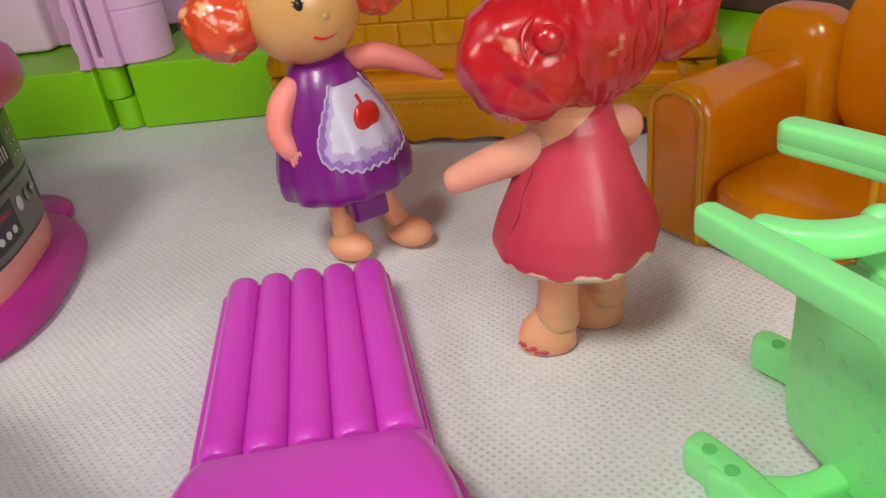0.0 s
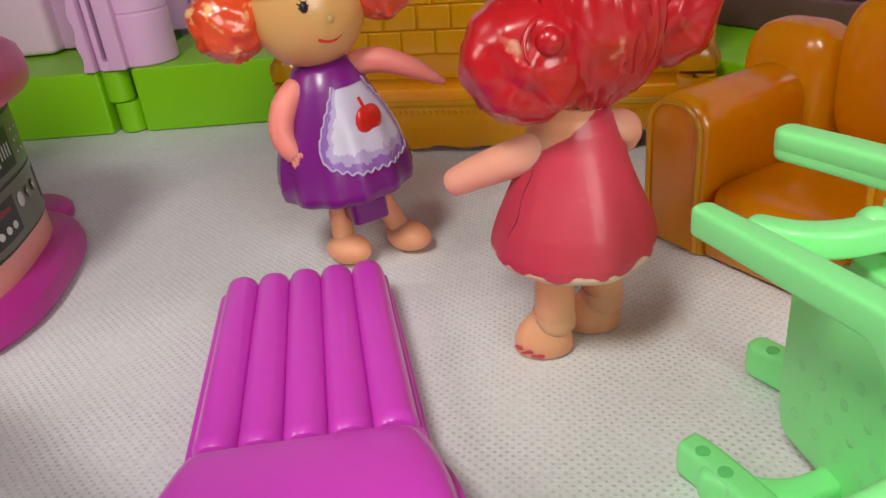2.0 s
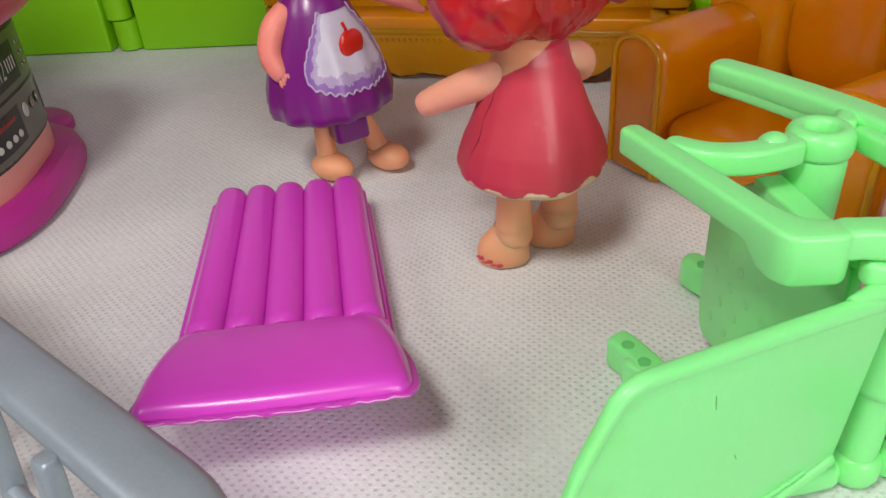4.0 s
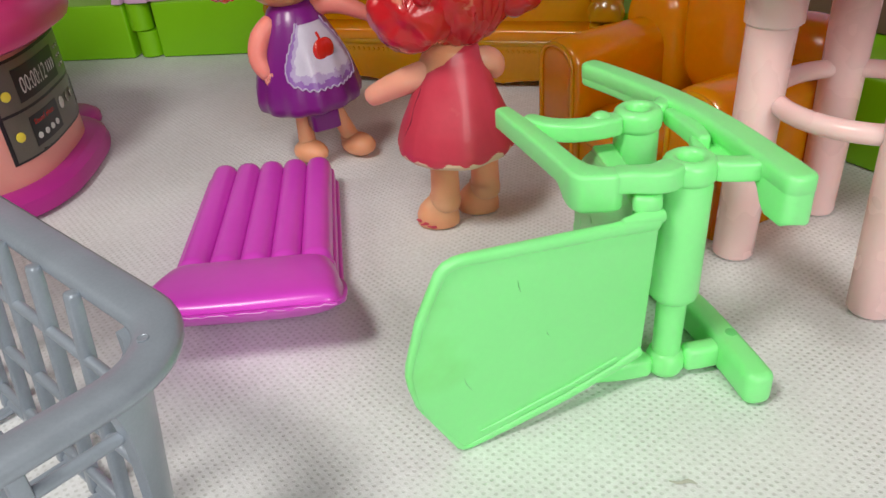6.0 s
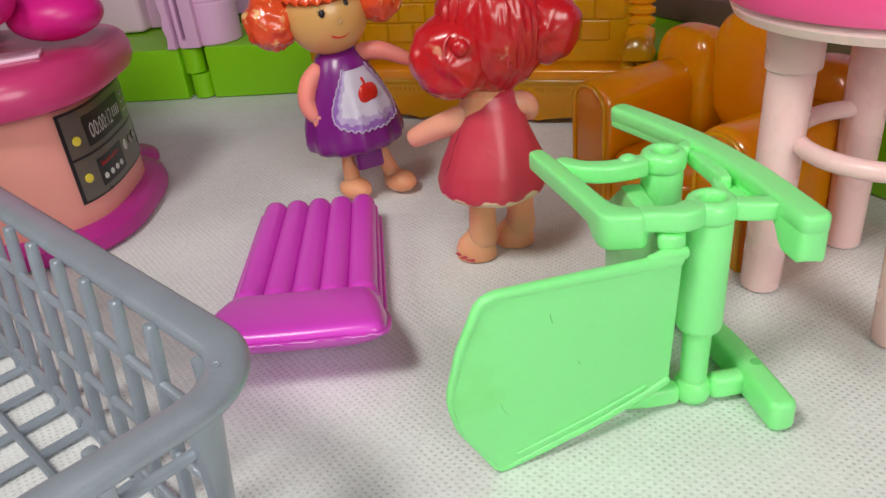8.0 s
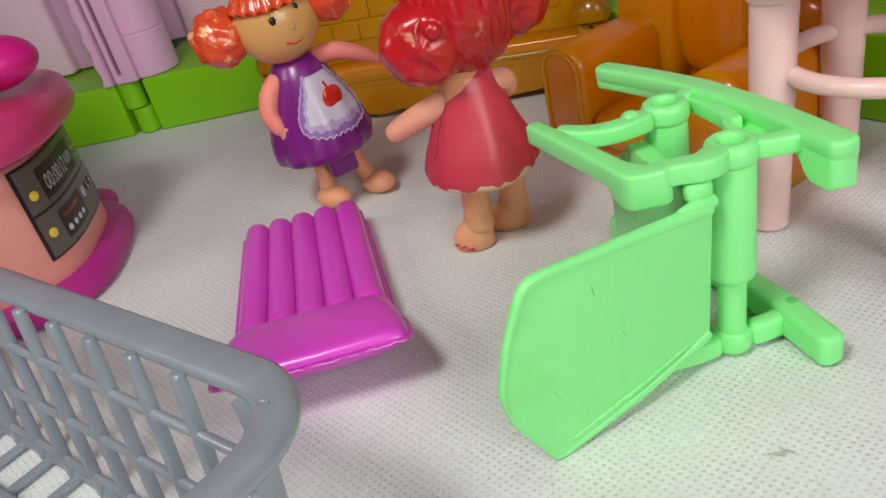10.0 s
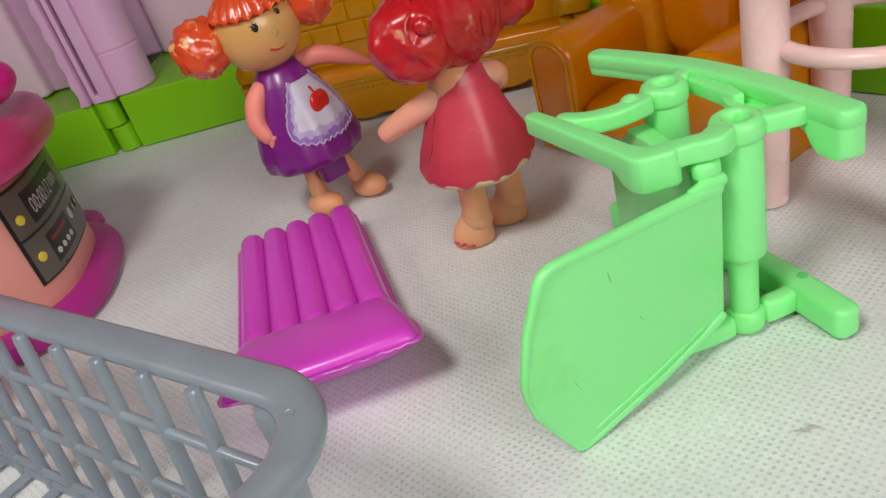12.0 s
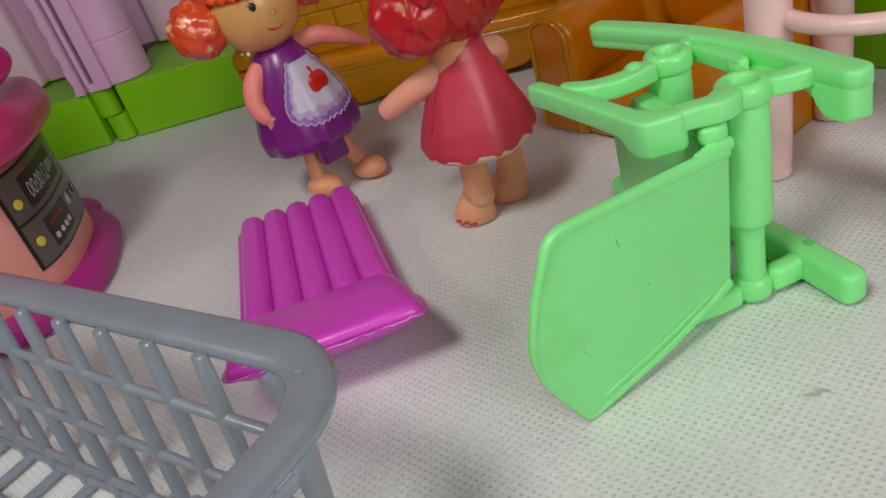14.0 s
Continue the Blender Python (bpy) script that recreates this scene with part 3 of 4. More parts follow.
# ---- lounger ----
def build_lounger():
    g = thing("toy_lounger", "magenta plastic toy lounger with five ribs and a raised pillow", "lounger", (-38.5, 156, 0), 12.4)

    def skew(bm):
        for v in bm.verts:
            v.co.y -= 0.06 * v.co.x
        return bm

    def taper(y):
        return 1 - 0.06 * (y + 80) / 80

    # x across, y negative towards the pillow
    def slab(half, y0, y1, z0, z1, r, shift):
        out = [(x * taper(y) + shift, y) for x, y in rounded(half * 2, y0 - y1, r, centre=(0, (y0 + y1) / 2))]
        bm = bmesh.new()
        prism(bm, out, z0, z1, 0.9)
        return skew(bm)

    part("base", slab(27.8, 3, -83, 0.2, 3.4, 3, -0.9), MAGENTA, g)
    part("bed", slab(26.4, 2.4, -82, 3.0, 9.0, 3, -0.7), MAGENTA, g)
    for i in range(5):
        x = (i - 2) * 9.75
        bm = bmesh.new()
        sweep(bm, [(x * taper(y), y, 9.4 + 0.004 * (-y)) for y in (2.2, -2, -10, -26, -46, -62, -70, -74)], [5.2 * taper(-2), 5.2], kind=2.25, flat=5.6, round_ends=0.7, k=22)
        part("rib", skew(bm), MAGENTA, g)
    bm = bmesh.new()
    sweep(bm, [(-25.4, -77.5, 9.6), (-12, -77.5, 10.4), (0, -77.5, 10.6), (12, -77.5, 10.4), (25.4, -77.5, 9.6)], 3.8, kind=2.6, flat=4.0)
    part("seam_bar", skew(bm), MAGENTA, g)

    # pillow: a rising flange, a full cushion above it and a shallow one below
    def flange(t):
        return 7.5 + 12.5 * t ** 0.9

    def half(t):
        return 26.0 + 2.6 * math.sin(min(1, t * 1.6) * math.pi / 2) - 2.2 * max(0, (t - 0.8) / 0.2) ** 3

    def rows_at(inset, lift, n=15, m=33):
        rows = []
        for j in range(n):
            t = j / (n - 1)
            row = []
            for i in range(m):
                u = -1 + 2 * i / (m - 1)
                x = (half(t) - inset) * u
                y = -79.5 - (30.0 - inset) * t - 0.9 * t * math.cos(u * 1.5)
                row.append(Vector((x, y, lift(t, u))))
            rows.append(row)
        return rows

    def shell(top, bottom):
        bm = bmesh.new()
        loop_faces(bm, [a + list(reversed(b)) for a, b in zip(top, bottom)])
        return skew(bm)

    def wave(u, t):
        return (0.16 * math.sin(u * 23) + 0.1 * math.sin(u * 51 + 1)) * (t > 0.99)

    pillow = part("pillow", shell(rows_at(-0.9, lambda t, u: flange(t) + 0.6 + wave(u, t)), rows_at(-0.9, lambda t, u: flange(t) - 0.5 + wave(u, t))), MAGENTA, g, "smooth raised pillow with a thin lip")

    lip = rows_at(-1.0, lambda t, u: flange(t) + 0.15 + wave(u, t))[-1]
    for a, b in ((1, 4), (5, 11), (11, 15), (16, 21), (22, 24), (25, 32)):
        bm = bmesh.new()
        sweep(bm, [p + Vector((0, -0.15, 0.12 * math.sin(k * 2.7))) for k, p in enumerate(lip[a:b + 1])], [0.06, 0.2, 0.14, 0.22, 0.06], k=6, round_ends=0)
        part("frayed_edge", skew(bm), FRAYED, pillow, "thin pale frayed moulding edge")

    def dome(t, u):
        full = 8.2 * (1 - t) ** 0.75 + 1.9
        return flange(t) + 0.4 + full * (1 - abs(u) ** 12) ** 0.5 * (1 - max(0.0, (t - 0.6) / 0.4) ** 9) ** 0.5

    part("pillow_top", shell(rows_at(0.2, dome, 25, 49), rows_at(0.2, lambda t, u: flange(t) + 0.1, 25, 49)), MAGENTA, pillow, smooth=60)
    part("pillow_underside", shell(rows_at(0.5, lambda t, u: flange(t) - 0.2, 21, 41), rows_at(0.5, lambda t, u: max(0.3, flange(t) - 0.3 - 8.0 * math.sin(math.pi * min(1, 0.2 + 0.8 * t)) ** 0.6 * (1 - abs(u) ** 6) ** 0.5), 21, 41)), MAGENTA, pillow, smooth=60)


# ---- green folding chair lying on its side ----
def soften(outline, r, k=4):
    """The outline with its corners rounded."""
    out, n = [], len(outline)
    for i in range(n):
        a, b, d = (Vector(outline[(i + j) % n][:2]) for j in (-1, 0, 1))
        u, v = a - b, d - b
        s = min(r, 0.45 * u.length, 0.45 * v.length)
        p, q = b + u.normalized() * s, b + v.normalized() * s
        for j in range(k + 1):
            t = j / k
            out.append((1 - t) ** 2 * p + 2 * t * (1 - t) * b + t * t * q)
    return out


def moulding(bm, outline, z0, z1, bevel=0.9, r=1.6, k=4, low=None, steps=3, seam=None):
    """A moulded bar over a plan outline, with rounded rims; low(x, y) lowers its underside, and below the height seam it is a little narrower."""
    pts = soften(outline, r, k) if r else [Vector(p) for p in outline]
    n = len(pts)
    area = sum(pts[i - 1].cross(pts[i]) for i in range(n))
    inward = []
    for i in range(n):
        t = (pts[(i + 1) % n] - pts[i - 1]).normalized()
        inward.append(Vector((-t.y, t.x)) * (1 if area > 0 else -1))
    rows = [(bevel * (1 - math.sin(math.pi / 2 * j / steps)), bevel * (1 - math.cos(math.pi / 2 * j / steps))) for j in range(steps + 1)]
    rings = []
    step = 0.16 if seam else 0.0
    for off, up in [(o + step, h) for o, h in rows]:
        rings.append([(p.x + m.x * off, p.y + m.y * off, z0 + up - (low(p.x, p.y) if low else 0)) for p, m in zip(pts, inward)])
    if seam:
        for off, z in ((0.16, seam - 0.3), (0.16, seam - 0.15), (0.02, seam)):
            rings.append([(p.x + m.x * off, p.y + m.y * off, z) for p, m in zip(pts, inward)])
    for off, up in reversed(rows):
        rings.append([(p.x + m.x * off, p.y + m.y * off, z1 - up) for p, m in zip(pts, inward)])
    loop_faces(bm, rings, True)
    return bm


def ribbon(line, widths, r=1.9, steps=5):
    """A plan outline round a smooth line, with rounded ends; widths: half widths along it."""
    pts = spline([(x, y, 0) for x, y in line], steps)
    r = min(r, 0.9 * min(widths))
    along = [0.0]
    for a, b in zip(pts, pts[1:]):
        along.append(along[-1] + (b - a).length)
    n, total = len(pts), along[-1]

    def at(s):
        x, y = (float(np.interp(s, along, [p[i] for p in pts])) for i in (0, 1))
        return Vector((x, y))

    def edge(s, side, f=1.0):
        d = (at(min(total, s + 0.4)) - at(max(0, s - 0.4))).normalized()
        w = float(np.interp(s / total, np.linspace(0, 1, len(widths)), widths))
        return at(s) + Vector((-d.y, d.x)) * side * (w - r * (1 - f))
    ends = [(r * (1 - math.cos(a)), math.sin(a)) for a in (math.pi / 2 * k / 5 for k in range(6))]
    inner = [r + (total - 2 * r) * k / max(4, int(total / 2)) for k in range(1, max(4, int(total / 2)))]
    row = ends + [(s, 1.0) for s in inner] + [(total - s, f) for s, f in reversed(ends)]
    return [edge(s, 1, f) for s, f in row] + [edge(s, -1, f) for s, f in reversed(row)]


def build_chair():
    c = thing("toy_chair", "mint green plastic toy rocking chair lying on its side", "chair", (90, 65, 0))
    ox, oy = 90, 65

    def ramp(v, a, b):
        t = min(1.0, max(0.0, (v - a) / (b - a)))
        return t * t * (3 - 2 * t)

    def put(name, bm, parent=None, label="", smooth=50, shift=(0, 0)):
        bmesh.ops.translate(bm, verts=bm.verts, vec=(shift[0] - ox, shift[1] - oy, 0))
        return part(name, bm, MINT, parent or c, label, smooth)

    rocker_line = ribbon([(80.6, 119.2), (90.5, 106.0), (101.6, 88.8), (110.4, 70.2), (117.0, 51.0), (121.0, 37.8)], [3.3, 3.5, 3.6, 3.6, 3.7, 3.7], 2.8)
    arm_line = [(54.2, 83.6), (59.9, 71.4), (65.5, 59.4), (70.2, 49.0), (72.9, 42.8), (75.0, 40.8), (82.8, 41.4), (84.4, 43.0), (84.2, 46.8), (78.6, 47.0), (75.6, 50.2),
                (70.6, 61.0), (64.8, 73.2), (58.6, 85.2), (56.4, 85.4)]
    # upper side frame
    bm = bmesh.new()
    moulding(bm, arm_line, 56.0, 61.7, 1.0, 2.8, low=lambda x, y: 3.6 * ramp(50 - y, 0, 5))
    put("armrest", bm, smooth=55)
    bm = bmesh.new()
    moulding(bm, rocker_line, 55.4, 62.3, 1.3, 0, low=lambda x, y: 6.0 * ramp(50 - y, 0, 5) - 1.5 * ramp(40 - y, 0, 4), steps=4, seam=58.2)
    put("rocker", bm, smooth=55)
    bm = bmesh.new()
    moulding(bm, ribbon([(62.6, 78.6), (68.5, 74.0), (75.0, 72.8), (81.0, 74.2), (86.6, 77.0)], [2.2, 2.7, 2.9, 2.9, 3.0]), 56.8, 61.7, 1.0, 0)
    ball(bm, (81.8, 76.2, 60.2), (3.1, 2.9, 2.6))
    put("leg", bm, smooth=60)
    bm = bmesh.new()
    moulding(bm, ribbon([(82.0, 44.6), (87.0, 44.8), (90.6, 44.6), (93.2, 45.6), (96.4, 48.6)], [2.9, 2.5, 2.8, 3.5, 3.2]), 56.4, 61.8, 1.0, 0)
    put("leg", bm, smooth=60)
    bm = bmesh.new()
    moulding(bm, ribbon([(104.6, 50.2), (109.6, 49.6), (116.0, 50.0)], [2.6, 2.4, 2.6]), 56.4, 61.2, 0.9, 0)
    put("link", bm, smooth=60)
    bm = bmesh.new()
    moulding(bm, ribbon([(96.2, 82.6), (98.2, 86.0), (100.2, 89.4)], [2.4, 2.2, 2.4]), 56.4, 61.8, 1.2, 0)
    put("link", bm, smooth=60)
    bm = bmesh.new()
    moulding(bm, [(98.4, 89.5), (99.6, 82.5), (102.6, 75.5), (103.0, 68.0), (103.0, 56.0), (106.0, 52.0), (113.5, 52.0), (109.0, 66.0), (103.0, 82.0)], 55.6, 57.2, 0.5, 1.5)
    web = put("web", bm)
    bm = bmesh.new()
    moulding(bm, ribbon([(99.4, 83.4), (102.6, 76.0), (104.6, 69.6), (105.6, 63.8)], [1.3, 1.9, 2.2, 1.4]), 56.0, 60.6, 0.9, 0)
    put("brace", bm, web, smooth=60)
    bm = bmesh.new()
    moulding(bm, ribbon([(106.5, 71.5), (103.6, 67.6), (104.6, 58.0), (106.0, 52.8)], [1.0, 1.2, 1.3, 1.2]), 56.0, 59.2, 0.7, 0)
    put("brace", bm, web, smooth=60)

    # lower side frame, lying on the cloth
    low = (-1.6, -1.2)
    bm = bmesh.new()
    moulding(bm, ribbon([(57.0, 85.2), (60.4, 80.6), (66.4, 69.4), (73.0, 56.0), (77.6, 45.4)], [3.2, 3.3, 3.3, 3.3, 3.4]), 0.4, 8.8, 1.4, 0)
    armrest = put("armrest", bm, shift=(-0.8, 0.2), smooth=55)
    # no recess is cut: the discs' darker green paints the holes' inner shade
    for x, y in ((58.8, 80.5), (61.6, 74.6)):
        bm = bmesh.new()
        lathe(bm, [(1.5, 8.0), (1.5, 8.92), (1.3, 8.96)], (x - ox, y - oy, 0), 14)
        part("pin_hole_disc", bm, HOLE_SHADE, armrest, "small disc coloured for the shade in a pin hole")
    bm = bmesh.new()
    moulding(bm, rocker_line, 0.4, 9.6, 1.9, 0, steps=4)
    rocker = put("rocker", bm, shift=low, smooth=55)
    # discs again, with the shade of the holes put into their green
    for x, y in ((117.2, 54.2), (82.2, 112.0)):
        bm = bmesh.new()
        lathe(bm, [(1.5, 9.0), (1.5, 9.72), (1.3, 9.76)], (x - ox - (2.0 if y < 60 else 0), y - oy, 0), 14)
        part("pin_hole_disc", bm, HOLE_SHADE, rocker, "small disc coloured for the shade in a pin hole")
    bm = bmesh.new()
    moulding(bm, ribbon([(59.5, 79.0), (66.5, 73.4), (74.0, 72.0), (81.0, 74.0), (87.0, 77.4)], [2.6, 3.0, 3.1, 3.1, 3.1]), 0.6, 8.4, 1.6, 0)
    put("leg", bm, shift=low, smooth=60)
    bm = bmesh.new()
    moulding(bm, ribbon([(79.0, 46.0), (86.0, 47.0), (91.0, 48.4), (96.0, 50.0)], [2.3, 2.3, 2.6, 2.6]), 0.6, 6.8, 1.8, 0)
    put("leg", bm, shift=low, smooth=60)
    bm = bmesh.new()
    moulding(bm, ribbon([(104.0, 51.2), (109.0, 52.4), (115.5, 54.6)], [2.6, 2.6, 2.7]), 1.2, 8.2, 1.6, 0)
    put("link", bm, shift=low, smooth=60)
    bm = bmesh.new()
    moulding(bm, ribbon([(95.4, 83.2), (98.0, 86.6), (100.4, 90.4)], [2.4, 2.2, 2.4]), 1.2, 7.6, 1.4, 0)
    put("link", bm, shift=low, smooth=60)

    # sockets and cross rods
    for x, y, top in ((91.5, 79.9, 62.4), (99.8, 51.0, 61.8)):
        bm = bmesh.new()
        lathe(bm, [(2.7, top - 5), (2.9, top - 0.9), (3.3, top - 0.3), (4.2, top), (5.0, top - 0.1), (5.8, top - 0.7), (6.25, top - 1.7), (6.3, top - 3.0), (6.2, top - 4.6), (5.8, top - 5.6), (5.0, top - 6.0)], (x - ox, y - oy, 0), 40)
        part("socket", bm, MINT, c, smooth=55)
        bm = bmesh.new()
        lathe(bm, [(2.7, 0.6), (4.3, 1.0), (4.9, 2.4), (4.9, 5.4), (4.2, 7.0), (3.2, 7.6)], (x - 1.5 - ox, y - 0.6 - oy, 0), 40)
        part("socket", bm, MINT, c, smooth=55)
        bm = bmesh.new()
        rows = []
        for r, h in ((5.4, top - 5.2), (5.8, top - 7), (6.0, 26.0), (5.7, 24.6), (4.8, 23.7), (3.75, 23.3), (3.7, 22), (3.6, 6)):
            lean = (62 - h) / 57
            rows.append([(x - 1.5 * lean - ox + r * math.cos(2 * math.pi * i / 32), y - 0.6 * lean - oy + r * math.sin(2 * math.pi * i / 32), h) for i in range(32)])
        loop_faces(bm, rows)
        part("cross_rod", bm, MINT, c, smooth=50)

    # backrest, the plate that faces the open floor
    p0, d, e = Vector((47.5, 17.5, 29)), Vector((0.861, 0.509, 0)), Vector((0.0396, -0.067, 0.997))
    n = d.cross(e)
    outline = [(52.5, 20.9), (48, 21.6), (30, 24), (2.6, 27.4), (0.6, 27.4), (-1.4, 26.8), (-2.8, 25.5), (-7.8, 14.5), (-10.8, 3.5), (-11.2, 0.5), (-10.9, -3), (-9.6, -9.5), (-8.6, -12), (0.2, -28.6), (1.4, -29.6), (3.0, -29.8), (30, -25.2), (45, -21.4), (52.5, -18.8)]
    outline = [(20 + (u - 20) * 0.977, v * 0.975) for u, v in outline]

    def on(s, zz, o):
        v = p0 + d * s + e * zz + n * o
        return (v.x - ox, v.y - oy, v.z)
    m = Matrix(((d.x, e.x, n.x, p0.x - ox), (d.y, e.y, n.y, p0.y - oy), (d.z, e.z, n.z, p0.z), (0, 0, 0, 1)))
    tmp = bmesh.new()
    moulding(tmp, outline, -2.0, 0.0, 0.5, 0.8, k=2)
    bm = bmesh.new()
    merge(bm, tmp, m)
    plate = part("backrest", bm, MINT, c, smooth=40)
    for piece, radii in ((outline[0:13], [1.7, 1.5, 1.45, 1.35, 1.25, 1.1, 0.95, 0.7]), (outline[12:], [0.7, 0.85, 1.1, 1.4, 1.55, 1.6, 1.7])):
        bm = bmesh.new()
        path = []
        for a, b in zip(piece, piece[1:]):
            steps = max(1, int(math.hypot(b[0] - a[0], b[1] - a[1]) / 2))
            path += [(a[0] + (b[0] - a[0]) * k / steps, a[1] + (b[1] - a[1]) * k / steps) for k in range(steps)]
        path.append(piece[-1])
        sweep(bm, [on(u, v * 0.985, -0.8) for u, v in path], radii, kind=2.6, k=16, up=n)
        part("rim", bm, MINT, plate)
    # fine bead along the band above the lower rim
    bm = bmesh.new()
    sweep(bm, [on(6.0, -24.6, 0.05), on(18, -22.6, 0.08), on(30, -20.6, 0.08), on(44, -17.4, 0.05)], [0.25, 0.42, 0.45, 0.4], k=10)
    part("bead", bm, MINT, plate)
    # foot flange under the lower rim
    bm = bmesh.new()
    sweep(bm, [on(26, -27.4, -2.2), on(34, -26.2, -2.6), on(42, -24.6, -2.8)], [0.6, 1.2, 0.9], k=14, round_ends=0.6)
    part("rim", bm, MINT, plate)
    for i, (s, zz, a, k) in enumerate(((4, -10, 62, 5), (16, 14, 75, 3.5), (24, -2, 60, 2.2))):
        bm = bmesh.new()
        u = (math.cos(radians(180 - a)) * k, math.sin(radians(a)) * k)
        sweep(bm, [on(s, zz, 0.02), on(s + u[0] * 0.55, zz + u[1] * 0.5, 0.03), on(s + u[0] * 0.8, zz + u[1], 0.02)], [0.08, 0.16, 0.05], flat=0.05, k=6, round_ends=0)
        part("scratch", bm, SCRATCH, plate, "thin dark scratch")
    bm = bmesh.new()
    sweep(bm, [on(42, 21.9, -1.3), on(48, 21.6, -1.5), on(53.6, 21.2, -1.5)], [1.5, 2.0, 2.1], k=18, round_ends=0.7)
    part("hinge_pin", bm, MINT, plate)
    bm = bmesh.new()
    moulding(bm, ribbon([(86.6, 43.8), (89.8, 43.8), (93.0, 45.4)], [1.9, 2.3, 2.0]), 51.6, 56.0, 1.2, 0)
    put("hinge_lug", bm, plate)
    # seat slab with pressed dimples
    e0, e1 = Vector((77.6, 92.0, 0)), Vector((88.6, 47.5, 0))
    e = (e1 - e0).normalized()
    w = Vector((-e.y, e.x, 0)) * -1
    tmp = bmesh.new()
    moulding(tmp, [(2.4, 5.5), (0.4, 11), (0, 18), (0, 40), (8, 47.0), (14, 51.6), (45.5, 51.6), (45.5, 9), (38, 5.5)], -1.3, 1.3, 0.6, 2.5)
    m = Matrix(((e.x, 0, w.x, e0.x - ox), (e.y, 0, w.y, e0.y - oy), (0, 1, 0, 0), (0, 0, 0, 1)))
    bm = bmesh.new()
    merge(bm, tmp, m)
    seat = part("seat", bm, MINT, c, smooth=40)
    bm = bmesh.new()
    a, b = e0 + e * 14, e0 + e * 45
    moulding(bm, [(a.x - 1.2, a.y), (a.x + 4.6, a.y + 1.4), (b.x + 3.2, b.y + 0.6), (b.x - 1.2, b.y)], 49.6, 52.6, 0.7, 1.2)
    put("flange", bm, seat)
    for i in range(6):
        for j in range(6):
            t, zz = 6 + i * 6.4 + 3 * (j % 2), 13 + j * 6
            if zz > 32:
                continue
            bm = bmesh.new()
            for o in (1.3, -1.3):
                v = e0 + e * t + w * o
                ball(bm, (v.x - ox, v.y - oy, zz), (0.13, 1.2, 1.2), seg=12, rings=8, turn=pose(0, 0, 0, 0, 0, math.degrees(math.atan2(w.y, w.x))))
            part("dimple", bm, MINT, seat)


